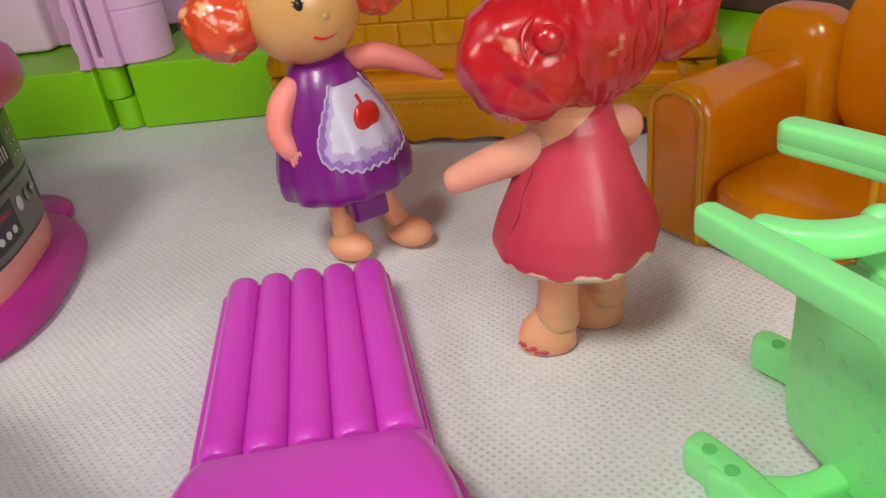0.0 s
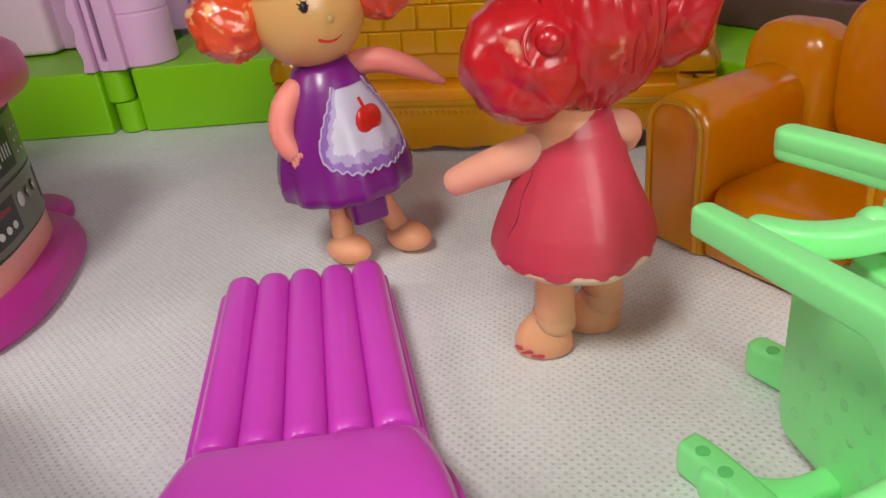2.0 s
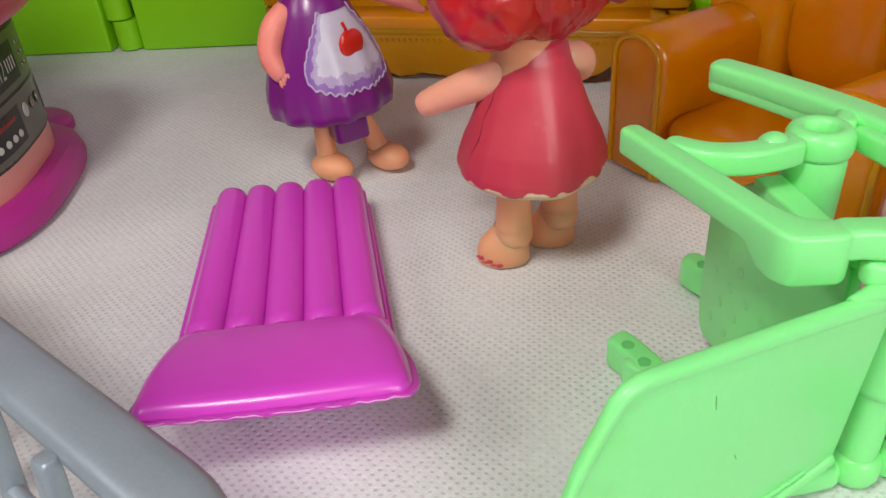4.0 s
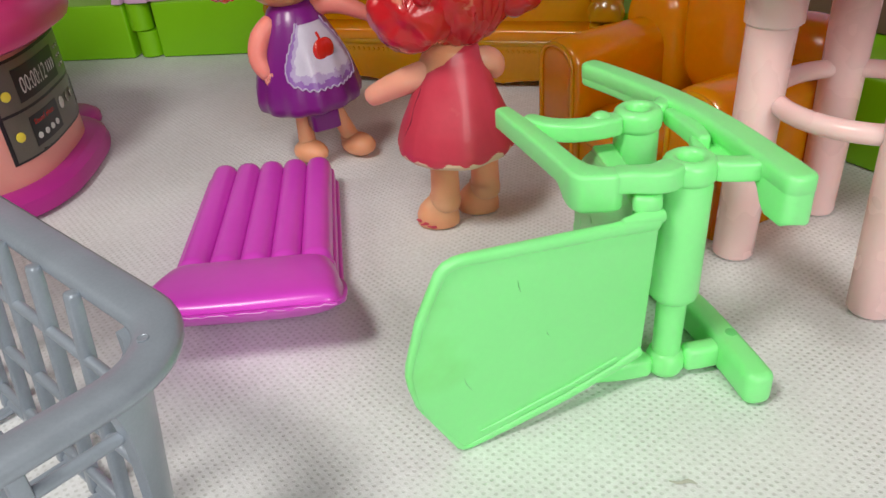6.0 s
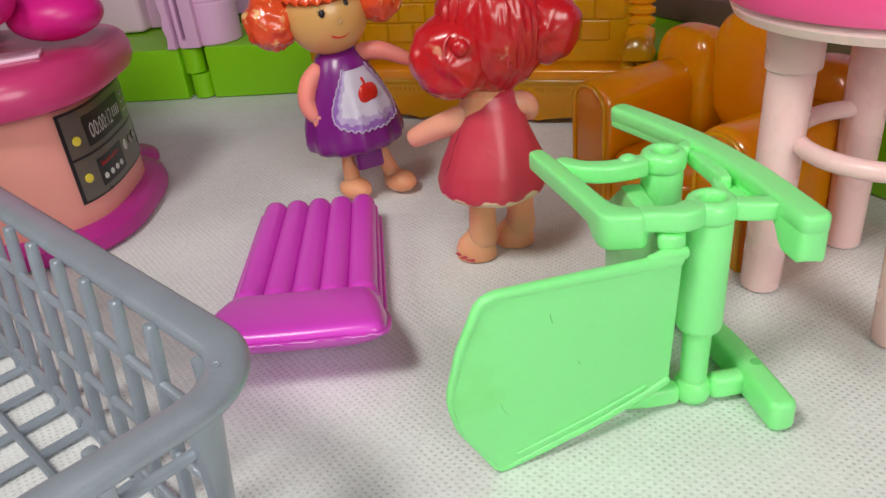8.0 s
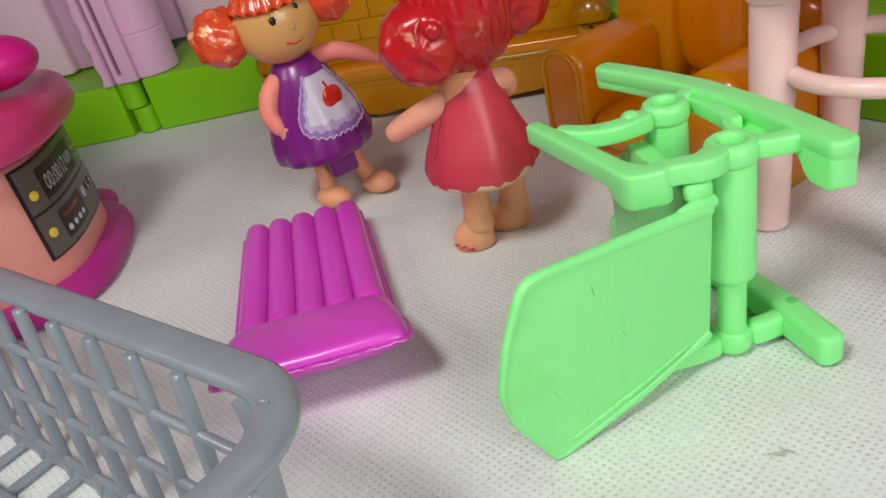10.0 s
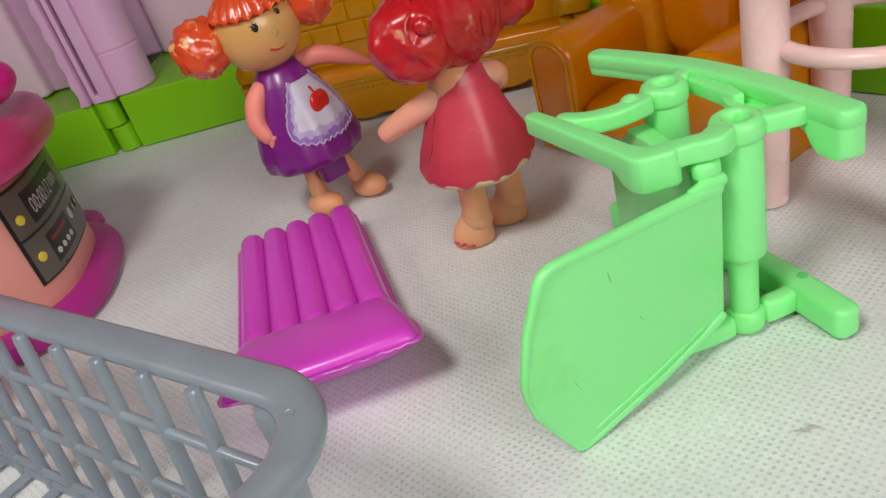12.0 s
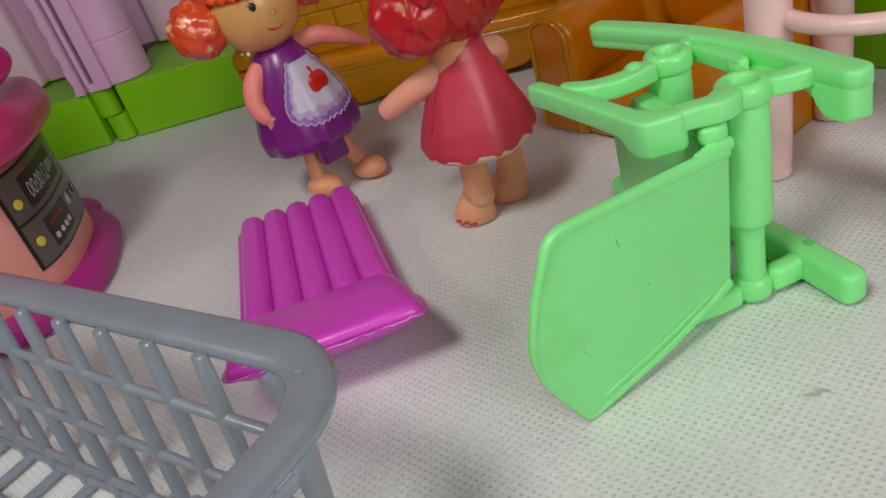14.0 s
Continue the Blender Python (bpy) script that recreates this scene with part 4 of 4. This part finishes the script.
# ---- basket ----
def build_basket():
    b = thing("toy_basket", "silver grey plastic mesh basket with an open top", "basket", (14.7, -14.2, 0), 145.0)
    # local: x along the far wall, y towards the other long wall
    LX, LY, R, H = 200.0, 126.0, 20.6, 62.4

    def rim_line(inset, z):
        return [(x + LX / 2, y + LY / 2, z) for x, y in rounded(LX - 2 * inset, LY - 2 * inset, max(R - inset, 4), 10)]

    bm = bmesh.new()
    k = len(rim_line(0, 0))
    prof = [(0.6, H - 3.6), (-0.2, H - 3.2), (-0.5, H - 2.2), (-0.2, H - 1.0), (0.8, H - 0.25), (2.6, H), (5.2, H - 0.1), (7.0, H - 0.5), (8.1, H - 1.3), (8.5, H - 2.5), (8.0, H - 3.6), (6.8, H - 3.9), (5.6, H - 3.0), (3.2, H - 2.4), (1.6, H - 2.8)]
    rings = [rim_line(o, z) for o, z in prof]
    vs = [[bm.verts.new(p) for p in r] for r in rings]
    for a in range(len(vs)):
        for i in range(k):
            bm.faces.new((vs[a][i], vs[a][(i + 1) % k], vs[(a + 1) % len(vs)][(i + 1) % k], vs[(a + 1) % len(vs)][i]))
    rim = part("rim", bm, SILVER, b, "wide rolled rim", smooth=70)
    spot = Matrix.Rotation(radians(-145), 2) @ Vector((0.8 - 14.7, -16.5 + 14.2))
    bm = bmesh.new()
    lathe(bm, [(0.3, H - 0.3), (1.1, H - 0.2), (1.15, H + 0.06), (0.9, H + 0.12), (0.7, H + 0.0), (0.3, H - 0.02)], (spot.x, spot.y, 0), 20)
    part("gate_mark", bm, SILVER, rim, "small round moulding mark")

    def wall_pt(side, s, z, o=0.0):
        lean = 9.3 + 6.0 * (H - z) / H + o
        if side == 0:
            return (s, lean, z)
        if side == 1:
            return (lean, s, z)
        if side == 2:
            return (s, LY - lean, z)
        return (LX - lean, s, z)

    for sd in range(4):
        length = LX if sd in (0, 2) else LY
        first = 37.0 if sd in (0, 2) else 35.0
        count = int((length - 2 * first) / 16.2 + 0.5) + 1
        for i in range(count):
            s = first + i * 16.2
            bm = bmesh.new()
            sweep(bm, [wall_pt(sd, s, H - 1.6), wall_pt(sd, s, H - 6), wall_pt(sd, s, H - 20), wall_pt(sd, s, 6), wall_pt(sd, s, 0.8)], [1.5, 1.6, 1.65, 1.6, 1.6], kind=3.0, flat=1.6, up=(1, 0, 0) if sd in (1, 3) else (0, 1, 0), k=12)
            part("upright", bm, SILVER, b)
        for z in (8, 27, 46):
            bm = bmesh.new()
            sweep(bm, [wall_pt(sd, 18, z, 0.3), wall_pt(sd, length - 18, z, 0.3)], 1.25, k=16)
            part("cross_bar", bm, SILVER, b)
    for cx, cy, a0 in ((R, R, 180), (LX - R, R, 270), (LX - R, LY - R, 0), (R, LY - R, 90)):
        bm = bmesh.new()
        rows = []
        for z in np.linspace(0.8, H - 3.5, 12):
            lean = 6.2 + 7.0 * (H - z) / H
            wide = 26 + 26 * (z / H) ** 5 + 14 * (1 - z / H) ** 4
            row = []
            for i in range(9):
                a = radians(a0 + 45 + wide * (-1 + i / 4))
                row.append((cx + (R - lean) * math.cos(a), cy + (R - lean) * math.sin(a), float(z)))
            rows.append(row)
        inner = [[(cx + (p[0] - cx) * 0.76, cy + (p[1] - cy) * 0.76, p[2]) for p in r] for r in rows]
        loop_faces(bm, [o + list(reversed(i)) for o, i in zip(rows, inner)])
        part("corner_post", bm, SILVER, b)
    for i in range(9):
        s = 34 + i * 16.2
        bm = bmesh.new()
        sweep(bm, [(s, 14, 1.6), (s, LY - 14, 1.6)], 1.4, k=8)
        part("floor_bar", bm, SILVER, b)
    for y in (14.4, 30, 46, 63, 80, 96, LY - 14.4):
        bm = bmesh.new()
        sweep(bm, [(15, y, 2.4), (LX - 15, y, 2.4)], 1.6 if y in (14.4, LY - 14.4) else 1.3, k=8)
        part("floor_bar", bm, SILVER, b)


# ---- stool ----
def build_stool():
    s = thing("toy_stool", "pale pink plastic toy stool with a hot pink seat", "stool", (160.0, 107, 0))
    feet = ((-32, 1.5), (-1, -30), (1.5, 30), (32, -1))
    for x, y in feet:
        k = 0.93
        bm = bmesh.new()
        sweep(bm, [(x, y, 0.2), (x * (1 + k) / 2, y * (1 + k) / 2, 40), (x * k, y * k, 84)], [6.3, 6.6, 6.9], k=20, round_ends=0.1)
        leg = part("leg", bm, PINK, s)
        bm = bmesh.new()
        lathe(bm, [(7.0, 74), (7.9, 74.8), (8.2, 92)], (x * k, y * k, 0), 24)
        part("collar", bm, PINK, leg)
    bm = bmesh.new()
    ring = [(26.5 * math.cos(2 * math.pi * i / 40), 26.5 * math.sin(2 * math.pi * i / 40)) for i in range(40)]
    rows = []
    for j in range(12):
        t = 2 * math.pi * j / 12
        rows.append([(x * (1 + 2.9 * math.cos(t) / 26.5), y * (1 + 2.9 * math.cos(t) / 26.5), 52 + 2.9 * math.sin(t)) for x, y in ring])
    loop_faces(bm, rows + [rows[0]], False)
    bmesh.ops.remove_doubles(bm, verts=bm.verts, dist=0.001)
    part("foot_ring", bm, PINK, s)
    bm = bmesh.new()
    lathe(bm, [(44, 90.5), (47.5, 91.2), (48.5, 93.5), (48, 95.5)], seg=56)
    part("seat_rim", bm, PINK, s, "cream seat rim")
    bm = bmesh.new()
    lathe(bm, [(47, 95), (50, 96), (50.8, 99), (50, 103), (46, 105.5), (30, 106.5), (10, 106.8)], seg=56)
    part("seat", bm, HOTPINK, s, "hot pink round seat")


# ---- dolls: one plain mesh each ----
def build_doll_red():
    bm = bmesh.new()
    mats = [CRIMSON, SKIN, REDHAIR, ARM, CREAM, CREASE_SHADE]
    C = Vector((38.5, 131, 0))

    def pleat(a, z):
        t = max(0.0, (60 - z) / 34)
        return 1 + t * (0.02 * math.sin(9 * a) + 0.03 * math.sin(4 * a + 1)) + 0.045 * noise.noise(Vector((math.cos(a) * 1.7, math.sin(a) * 1.7, z * 0.07))) + 0.03 * math.exp(-((a - 4.0) / 0.12) ** 2) * t

    key = [(16.0, 29.6), (18.6, 29.8), (19.6, 31.2), (19.5, 33.5), (17.9, 40), (15.6, 46), (13.0, 52.5), (11.2, 58), (10.2, 61.5), (8.6, 65), (6.0, 67.2)]
    zz = [29.6 + i * 0.25 for i in range(16)] + [33.8 + i * 0.95 for i in range(24)] + [56.4 + i * 0.25 for i in range(43)] + [67.2]
    prof = [(float(np.interp(z, [k[1] for k in key], [k[0] for k in key])), z) for z in zz]
    start = len(bm.faces)
    lathe(bm, prof, C, 240, 0, pleat)
    bm.faces.ensure_lookup_table()
    for f in bm.faces[start:]:
        v = f.calc_center_median() - C
        if v.z > 63.2 + 0.62 * v.x + 0.4 * noise.noise(v * 0.3) and v.z > 57:
            f.material_index = 1
        elif v.z < 31.2 + 2.6 * noise.noise(Vector((v.x * 0.28, v.y * 0.28, 4.0))):
            f.material_index = 4
    sweep(bm, [C + Vector((1, -0.5, 60)), C + Vector((2.0, -0.4, 64)), C + Vector((2.5, -0.3, 70))], 5.6, index=1)
    # thin dark line paints the shade of a crease in the dress
    line = []
    for k in range(13):
        z = 56 - 1.5 * k
        a = radians(219 + 1.6 * math.sin(k * 0.9) - 0.6 * k)
        r = float(np.interp(z, [p[1] for p in prof], [p[0] for p in prof])) * pleat(a, z) - 0.02
        line.append(C + Vector((r * math.cos(a), r * math.sin(a), z)))
    sweep(bm, line, [0.05, 0.2, 0.1, 0.22, 0.06], k=6, index=5, round_ends=0)
    # legs and boots
    for x, y, tx, ty in ((33.0, 130.5, -6.5, -2.0), (46.5, 140.5, -6.0, -1.0)):
        sweep(bm, [(x + 0.6, y, 33), (x + 0.4, y, 20), (x + 0.2, y, 12), (x, y, 6)], [5.1, 4.9, 5.2, 5.6], index=1)
        sweep(bm, [(x - 0.2, y, 12.2), (x - 0.2, y, 11.0)], 5.4, flat=5.4, index=1)
        rows = []
        for z, g, sh in ((0.3, 0.93, 0), (0.9, 1.0, 0), (4.5, 1.0, 0), (7.5, 0.9, 0.12), (9.6, 0.74, 0.35), (11.2, 0.6, 0.6)):
            rows.append([(x + 0.3 + tx * 0.5 * (1 - sh) + (7.6 * math.cos(t) * g), y + 0.8 + ty * 0.5 * (1 - sh) + (5.3 * math.sin(t) * g), z) for t in (2 * math.pi * i / 24 for i in range(24))])
        loop_faces(bm, rows, True, 1)
    for i in range(6):
        t = radians(205 + i * 11)
        ball(bm, (30.2 + 7.6 * math.cos(t), 130.3 + 5.3 * math.sin(t), 3.0 - 0.3 * i + 0.5 * math.sin(i * 2.5)), (1.2, 0.5, 0.35 + 0.3 * (i % 2)), 0, 8, 6)
    # arms
    sweep(bm, spline([(36, 126.5, 58.5), (27, 128.5, 55.8), (17, 133, 51), (9, 136.5, 46.5)], 5), [4.5, 4.6, 4.4, 4.0, 3.4], index=3, round_ends=0.8)
    sweep(bm, spline([(46, 131, 60.5), (50, 133, 59.6), (51.6, 136.5, 57), (51.6, 140.5, 53)], 4), [3.8, 4.0, 3.8, 3.2], index=3, round_ends=0.8)
    # hair: a grooved cap and two buns
    H = Vector((41.5, 131.5, 87))
    rings = []
    for j in range(1, 26):
        th = math.pi * j / 26
        row = []
        for i in range(208):
            ph = 2 * math.pi * i / 208
            hx, hz = 18.8 * math.sin(th) * math.cos(ph), 22.5 * math.cos(th)
            fan = math.atan2(hz + 7.5, hx + 13) if hx < 6 else math.atan2(hz + 1.5, 17 - hx)
            g = 1 + 0.085 * (abs(math.sin(fan * 14 + 0.5 * math.sin(hx * 0.3))) ** 0.7 - 0.6) * math.sin(th)
            low = 1.0 if th < 2.2 else 1.0 - 0.22 * (th - 2.2)
            row.append(H + Vector((18.8 * math.sin(th) * math.cos(ph) * g * low, 17.5 * math.sin(th) * math.sin(ph) * g * low, 22.5 * math.cos(th) * g)))
        rings.append(row)
    loop_faces(bm, rings, True, 2)
    for cx, cy, cz, r, tw in ((28.5, 122.5, 79.5, 13.6, 1), (58.5, 131.5, 85.5, 12.0, -1)):
        rs = []
        for j in range(1, 24):
            th = math.pi * j / 24
            row = []
            for i in range(60):
                ph = 2 * math.pi * i / 60
                g = 1 + 0.02 * math.sin(ph * 3 + tw * th * 6) * math.sin(th) + 0.05 * noise.noise(Vector((math.sin(th) * math.cos(ph), math.sin(th) * math.sin(ph), math.cos(th))) * 4.6) + 0.085 * noise.noise(Vector((math.sin(th) * math.cos(ph), math.sin(th) * math.sin(ph), math.cos(th))) * 2.2 + Vector((cx, 0, 0))) + 0.01 * math.sin(6 * ph + 4.4 * th) * math.sin(th) ** 2
                if th < 0.75:
                    g *= 1 - 0.12 * math.sin(th / 0.75 * math.pi)
                row.append(Vector((cx, cy, cz)) + Vector((r * math.sin(th) * math.cos(ph) * g, -r * math.cos(th) * g * 0.95, r * math.sin(th) * math.sin(ph) * g)))
            rs.append(row)
        loop_faces(bm, rs, True, 2)
    # the curl wound into the near bun
    def curl(r, a, lift=0.0):
        dx, dz = 4.6 + r * math.cos(a), 5.6 + r * math.sin(a)
        return Vector((28.5 + dx, 122.8 - 13.4 * math.sqrt(max(0.05, 1 - (dx * dx + dz * dz) / 196)) - lift, 79.5 + dz))
    ball(bm, curl(0, 0, -1.0), (2.9, 2.3, 2.9), 2)
    sweep(bm, [curl(4.0 + 1.4 * k / 20, 0.7 + 3.2 * k / 20, -0.6) for k in range(21)], [0.15, 0.6, 0.75, 0.5, 0.15], k=10, index=2)
    ball(bm, (43, 139, 83), (14, 12, 16), 1)
    ob = finish("doll", bm, mats, smooth=50)
    tagged(ob, "small vinyl doll in a worn raspberry dress with shiny red hair", "doll")


def build_doll_purple():
    bm = bmesh.new()
    mats = [PURPLE, SKIN, ORANGEHAIR, LIMB, WHITE, RED, FACE, BLACK, VIOLET, LACE, LAVENDER]
    C = Vector((-32.5, 191.5, 0))

    def pleat(a, z):
        t = max(0.0, (56 - z) / 28)
        return 1 + 0.032 * t * math.sin(13 * a)

    prof = [(14, 26.4), (20.0, 26.0), (22.6, 27.6), (23.2, 30.5), (22.6, 35), (20.4, 43), (16.8, 52), (13.0, 60), (10.4, 65.5), (8.0, 67.6)]
    lathe(bm, prof, C, 78, 0, pleat)

    def front(a, z, off=0.35):
        r = float(np.interp(z, [p[1] for p in prof[1:]], [p[0] for p in prof[1:]])) * pleat(a, z) + off
        return C + Vector((r * math.cos(a), r * math.sin(a), z))

    # apron, with a scalloped lower edge, laid on the dress
    A = radians(-57)
    rows = []
    for j in range(49):
        t = j / 48
        row = []
        for i in range(97):
            u = -1 + i / 48
            half = radians(27 + 25 * math.sin(min(1, t * 1.1) * math.pi / 2) - 4 * max(0, t - 0.8) / 0.2)
            low = 61.5 - 20.5 * t - 4.5 * t * (1 - abs(u) ** 3.2)
            row.append(front(A + half * u, low, 0.45))
        rows.append(row)
    first = len(bm.faces)
    loop_faces(bm, rows, False, 4, closed=False)
    bm.faces.ensure_lookup_table()
    for k, f in enumerate(bm.faces[first:]):
        j, i = divmod(k, 96)
        near = min(min(i, 95 - i) / 48, (47 - j) / 48)
        near += 0.07 * noise.noise(f.calc_center_median() * 0.4) + 0.025 * noise.noise(f.calc_center_median() * 1.5)
        f.material_index = 8 if near < 0.1 else 10 if near < 0.22 else 4
    edge = [r[0] for r in rows] + rows[-1][1:] + [r[-1] for r in reversed(rows[:-1])]
    sweep(bm, [p + Vector((0, 0, 0.5 * math.sin(k * 0.8))) for k, p in enumerate(edge)], 0.36, k=6, index=9)
    # red apple
    B = radians(-53)
    ap = front(B, 50.5, 0.5)
    for sx in (-1.0, 1.0):
        ball(bm, ap + Vector((sx * math.sin(-B), sx * math.cos(B), 0)), (4.2, 1.5, 4.5), 5, turn=Matrix.Rotation(B + math.pi / 2, 4, "Z"))
    sweep(bm, [front(B, 54.5, 0.9), front(B - 0.03, 57.2, 1.1)], 0.6, k=6, index=5)
    # bib
    rows = [[front(A + radians(k), z, 0.7) for k in (-24, -14, -5, 5, 14, 24)] for z in (60.8, 62.5, 64.5, 66.5)]
    loop_faces(bm, rows, False, 0, closed=False)
    block(bm, C + Vector((4, -6, 22)), (13, 12, 12), 2, 1, 0, pose(0, 0, 0, 0, 0, 15))
    # arms
    sweep(bm, spline([(-41, 187, 62), (-47, 183.5, 57), (-49.6, 181, 49.5), (-46.6, 178.6, 42.5)], 5), [3.9, 4.3, 4.1, 3.2], index=3, round_ends=0.8)
    sweep(bm, spline([(-24, 191, 64.5), (-14, 189.5, 64.5), (-4, 187.5, 60.5), (5.5, 186, 54.5)], 5), [3.9, 3.9, 3.2, 1.3], index=3, round_ends=0.8)
    # head
    H = Vector((-33.5, 189.5, 82.5))
    ball(bm, H, (18.0, 16, 16.2), 6, 40, 28)
    Y = Matrix.Rotation(radians(22), 3, "Z") @ Matrix.Rotation(radians(-9), 3, "Y")

    def on_face(x, z, lift):
        n = -math.sqrt(max(0, 1 - (x / 18) ** 2 - (z / 16.2) ** 2))
        return H + Y @ Vector((x, n * (16 + lift), z))
    for ex in (-5.6, 5.6):
        ball(bm, on_face(ex, 4.2, 0.0), (1.35, 0.8, 1.6), 7, 12, 8, turn=Matrix.Rotation(radians(22), 4, "Z"))
        for dx, dz in ((-1.5, 1.5), (0.0, 2.1), (1.5, 1.5), (-1.7, 0.1), (1.7, 0.1)):
            sweep(bm, [on_face(ex + dx * 0.5, 4.2 + dz * 0.5, 0.15), on_face(ex + dx * 0.95, 4.2 + dz * 0.95, 0.1)], 0.17, k=6, index=7, round_ends=0)
    sweep(bm, [on_face(-4.8 + i * 1.2, -7.4 + 0.085 * (-4.8 + i * 1.2) ** 2, 0.1) for i in range(9)], 0.4, k=6, index=5)
    ball(bm, on_face(0.2, -1.2, -1.3), (2.4, 1.7, 1.9), 6, 14, 10)
    # fingers of the hanging hand
    for k in range(4):
        sweep(bm, [(-48.2 + 1.1 * k, 177.6 - 0.4 * k, 44.6), (-47.6 + 1.2 * k, 176.8 - 0.4 * k, 41.0 + 0.35 * k), (-47.0 + 1.1 * k, 177.2 - 0.3 * k, 38.6 + 0.5 * k)], [0.9, 1.0, 0.7], k=10, index=3, round_ends=0.8)
    # hair cap with a combed fringe, and two curly bunches
    rs = []
    for j in range(1, 17):
        th = math.pi * 0.64 * j / 17
        row = []
        for i in range(96):
            ph = 2 * math.pi * i / 96
            g = 1 + 0.025 * math.sin(ph * 24)
            dz = 18.2 * math.cos(th)
            if math.sin(ph - 0.24) < -0.1:
                dz = max(dz, 8.0 + 0.9 * math.sin(ph * 24) + 1.2 * math.cos(ph * 2))
            row.append(H + Vector((19.2 * math.sin(th) * math.cos(ph) * g, 17.0 * math.sin(th) * math.sin(ph) * g + 0.5, dz + 0.6)))
        rs.append(row)
    loop_faces(bm, rs, True, 2)
    for cx, cz, r in ((-57.5, 83, 11.5), (-9.5, 86, 10)):
        rs = []
        for j in range(1, 26):
            th = math.pi * j / 26
            row = []
            for i in range(52):
                ph = 2 * math.pi * i / 52
                v = Vector((math.sin(th) * math.cos(ph), math.sin(th) * math.sin(ph), math.cos(th)))
                g = 1 + 0.12 * noise.noise(v * 3.2 + Vector((cx, 0, 0))) + 0.06 * noise.noise(v * 6)
                row.append(Vector((cx, 190, cz)) + Vector((v.x * r * 1.05, v.y * r, v.z * r)) * g)
            rs.append(row)
        loop_faces(bm, rs, True, 2)
    # she leans a little to one side above her feet
    turn = Matrix.Translation((-28.5, 191, 31)) @ pose(0, 0, 0, 0, -3, 13) @ Matrix.Diagonal((0.94, 0.94, 1, 1)) @ Matrix.Translation((32, -191, -31))
    for v in bm.verts:
        v.co = turn @ v.co
    for (hx, hy), (x, y), (fx, fy) in (((-33.5, 190), (-33, 189.0), (-0.5, -3)), ((-21.5, 192), (-15.5, 195), (1.5, -2))):
        sweep(bm, [(hx, hy, 32), (hx * 0.6 + x * 0.4, hy * 0.6 + y * 0.4, 20), (x, y, 9), (x, y, 5)], [3.6, 3.2, 3.7, 4.2], index=1)
        ball(bm, (x + fx + 2.2, y + fy + 0.6, 4.9), (8.6, 6.2, 4.9), 1, 28, 18, turn=pose(0, 0, 0, 0, 0, -32))
    ob = finish("doll", bm, mats, smooth=50)
    tagged(ob, "small vinyl doll with orange hair, purple dress and white apron", "doll")


def build_specks():
    bm = bmesh.new()
    sweep(bm, spline([(94.2, 12.2, 0.2), (96.4, 11.6, 0.3), (98.4, 12.3, 0.3), (100.2, 11.5, 0.2)], 4), [0.2, 0.45, 0.6, 0.2], flat=0.16, k=6)
    tagged(finish("fluff", bm, DIRT), "small grey wisp of dirt lying on the cloth", "dirt")


build_room()
build_house()
build_sofa()
build_armchair()
build_oven()
build_lounger()
build_chair()
build_basket()
build_stool()
build_doll_red()
build_doll_purple()
build_specks()
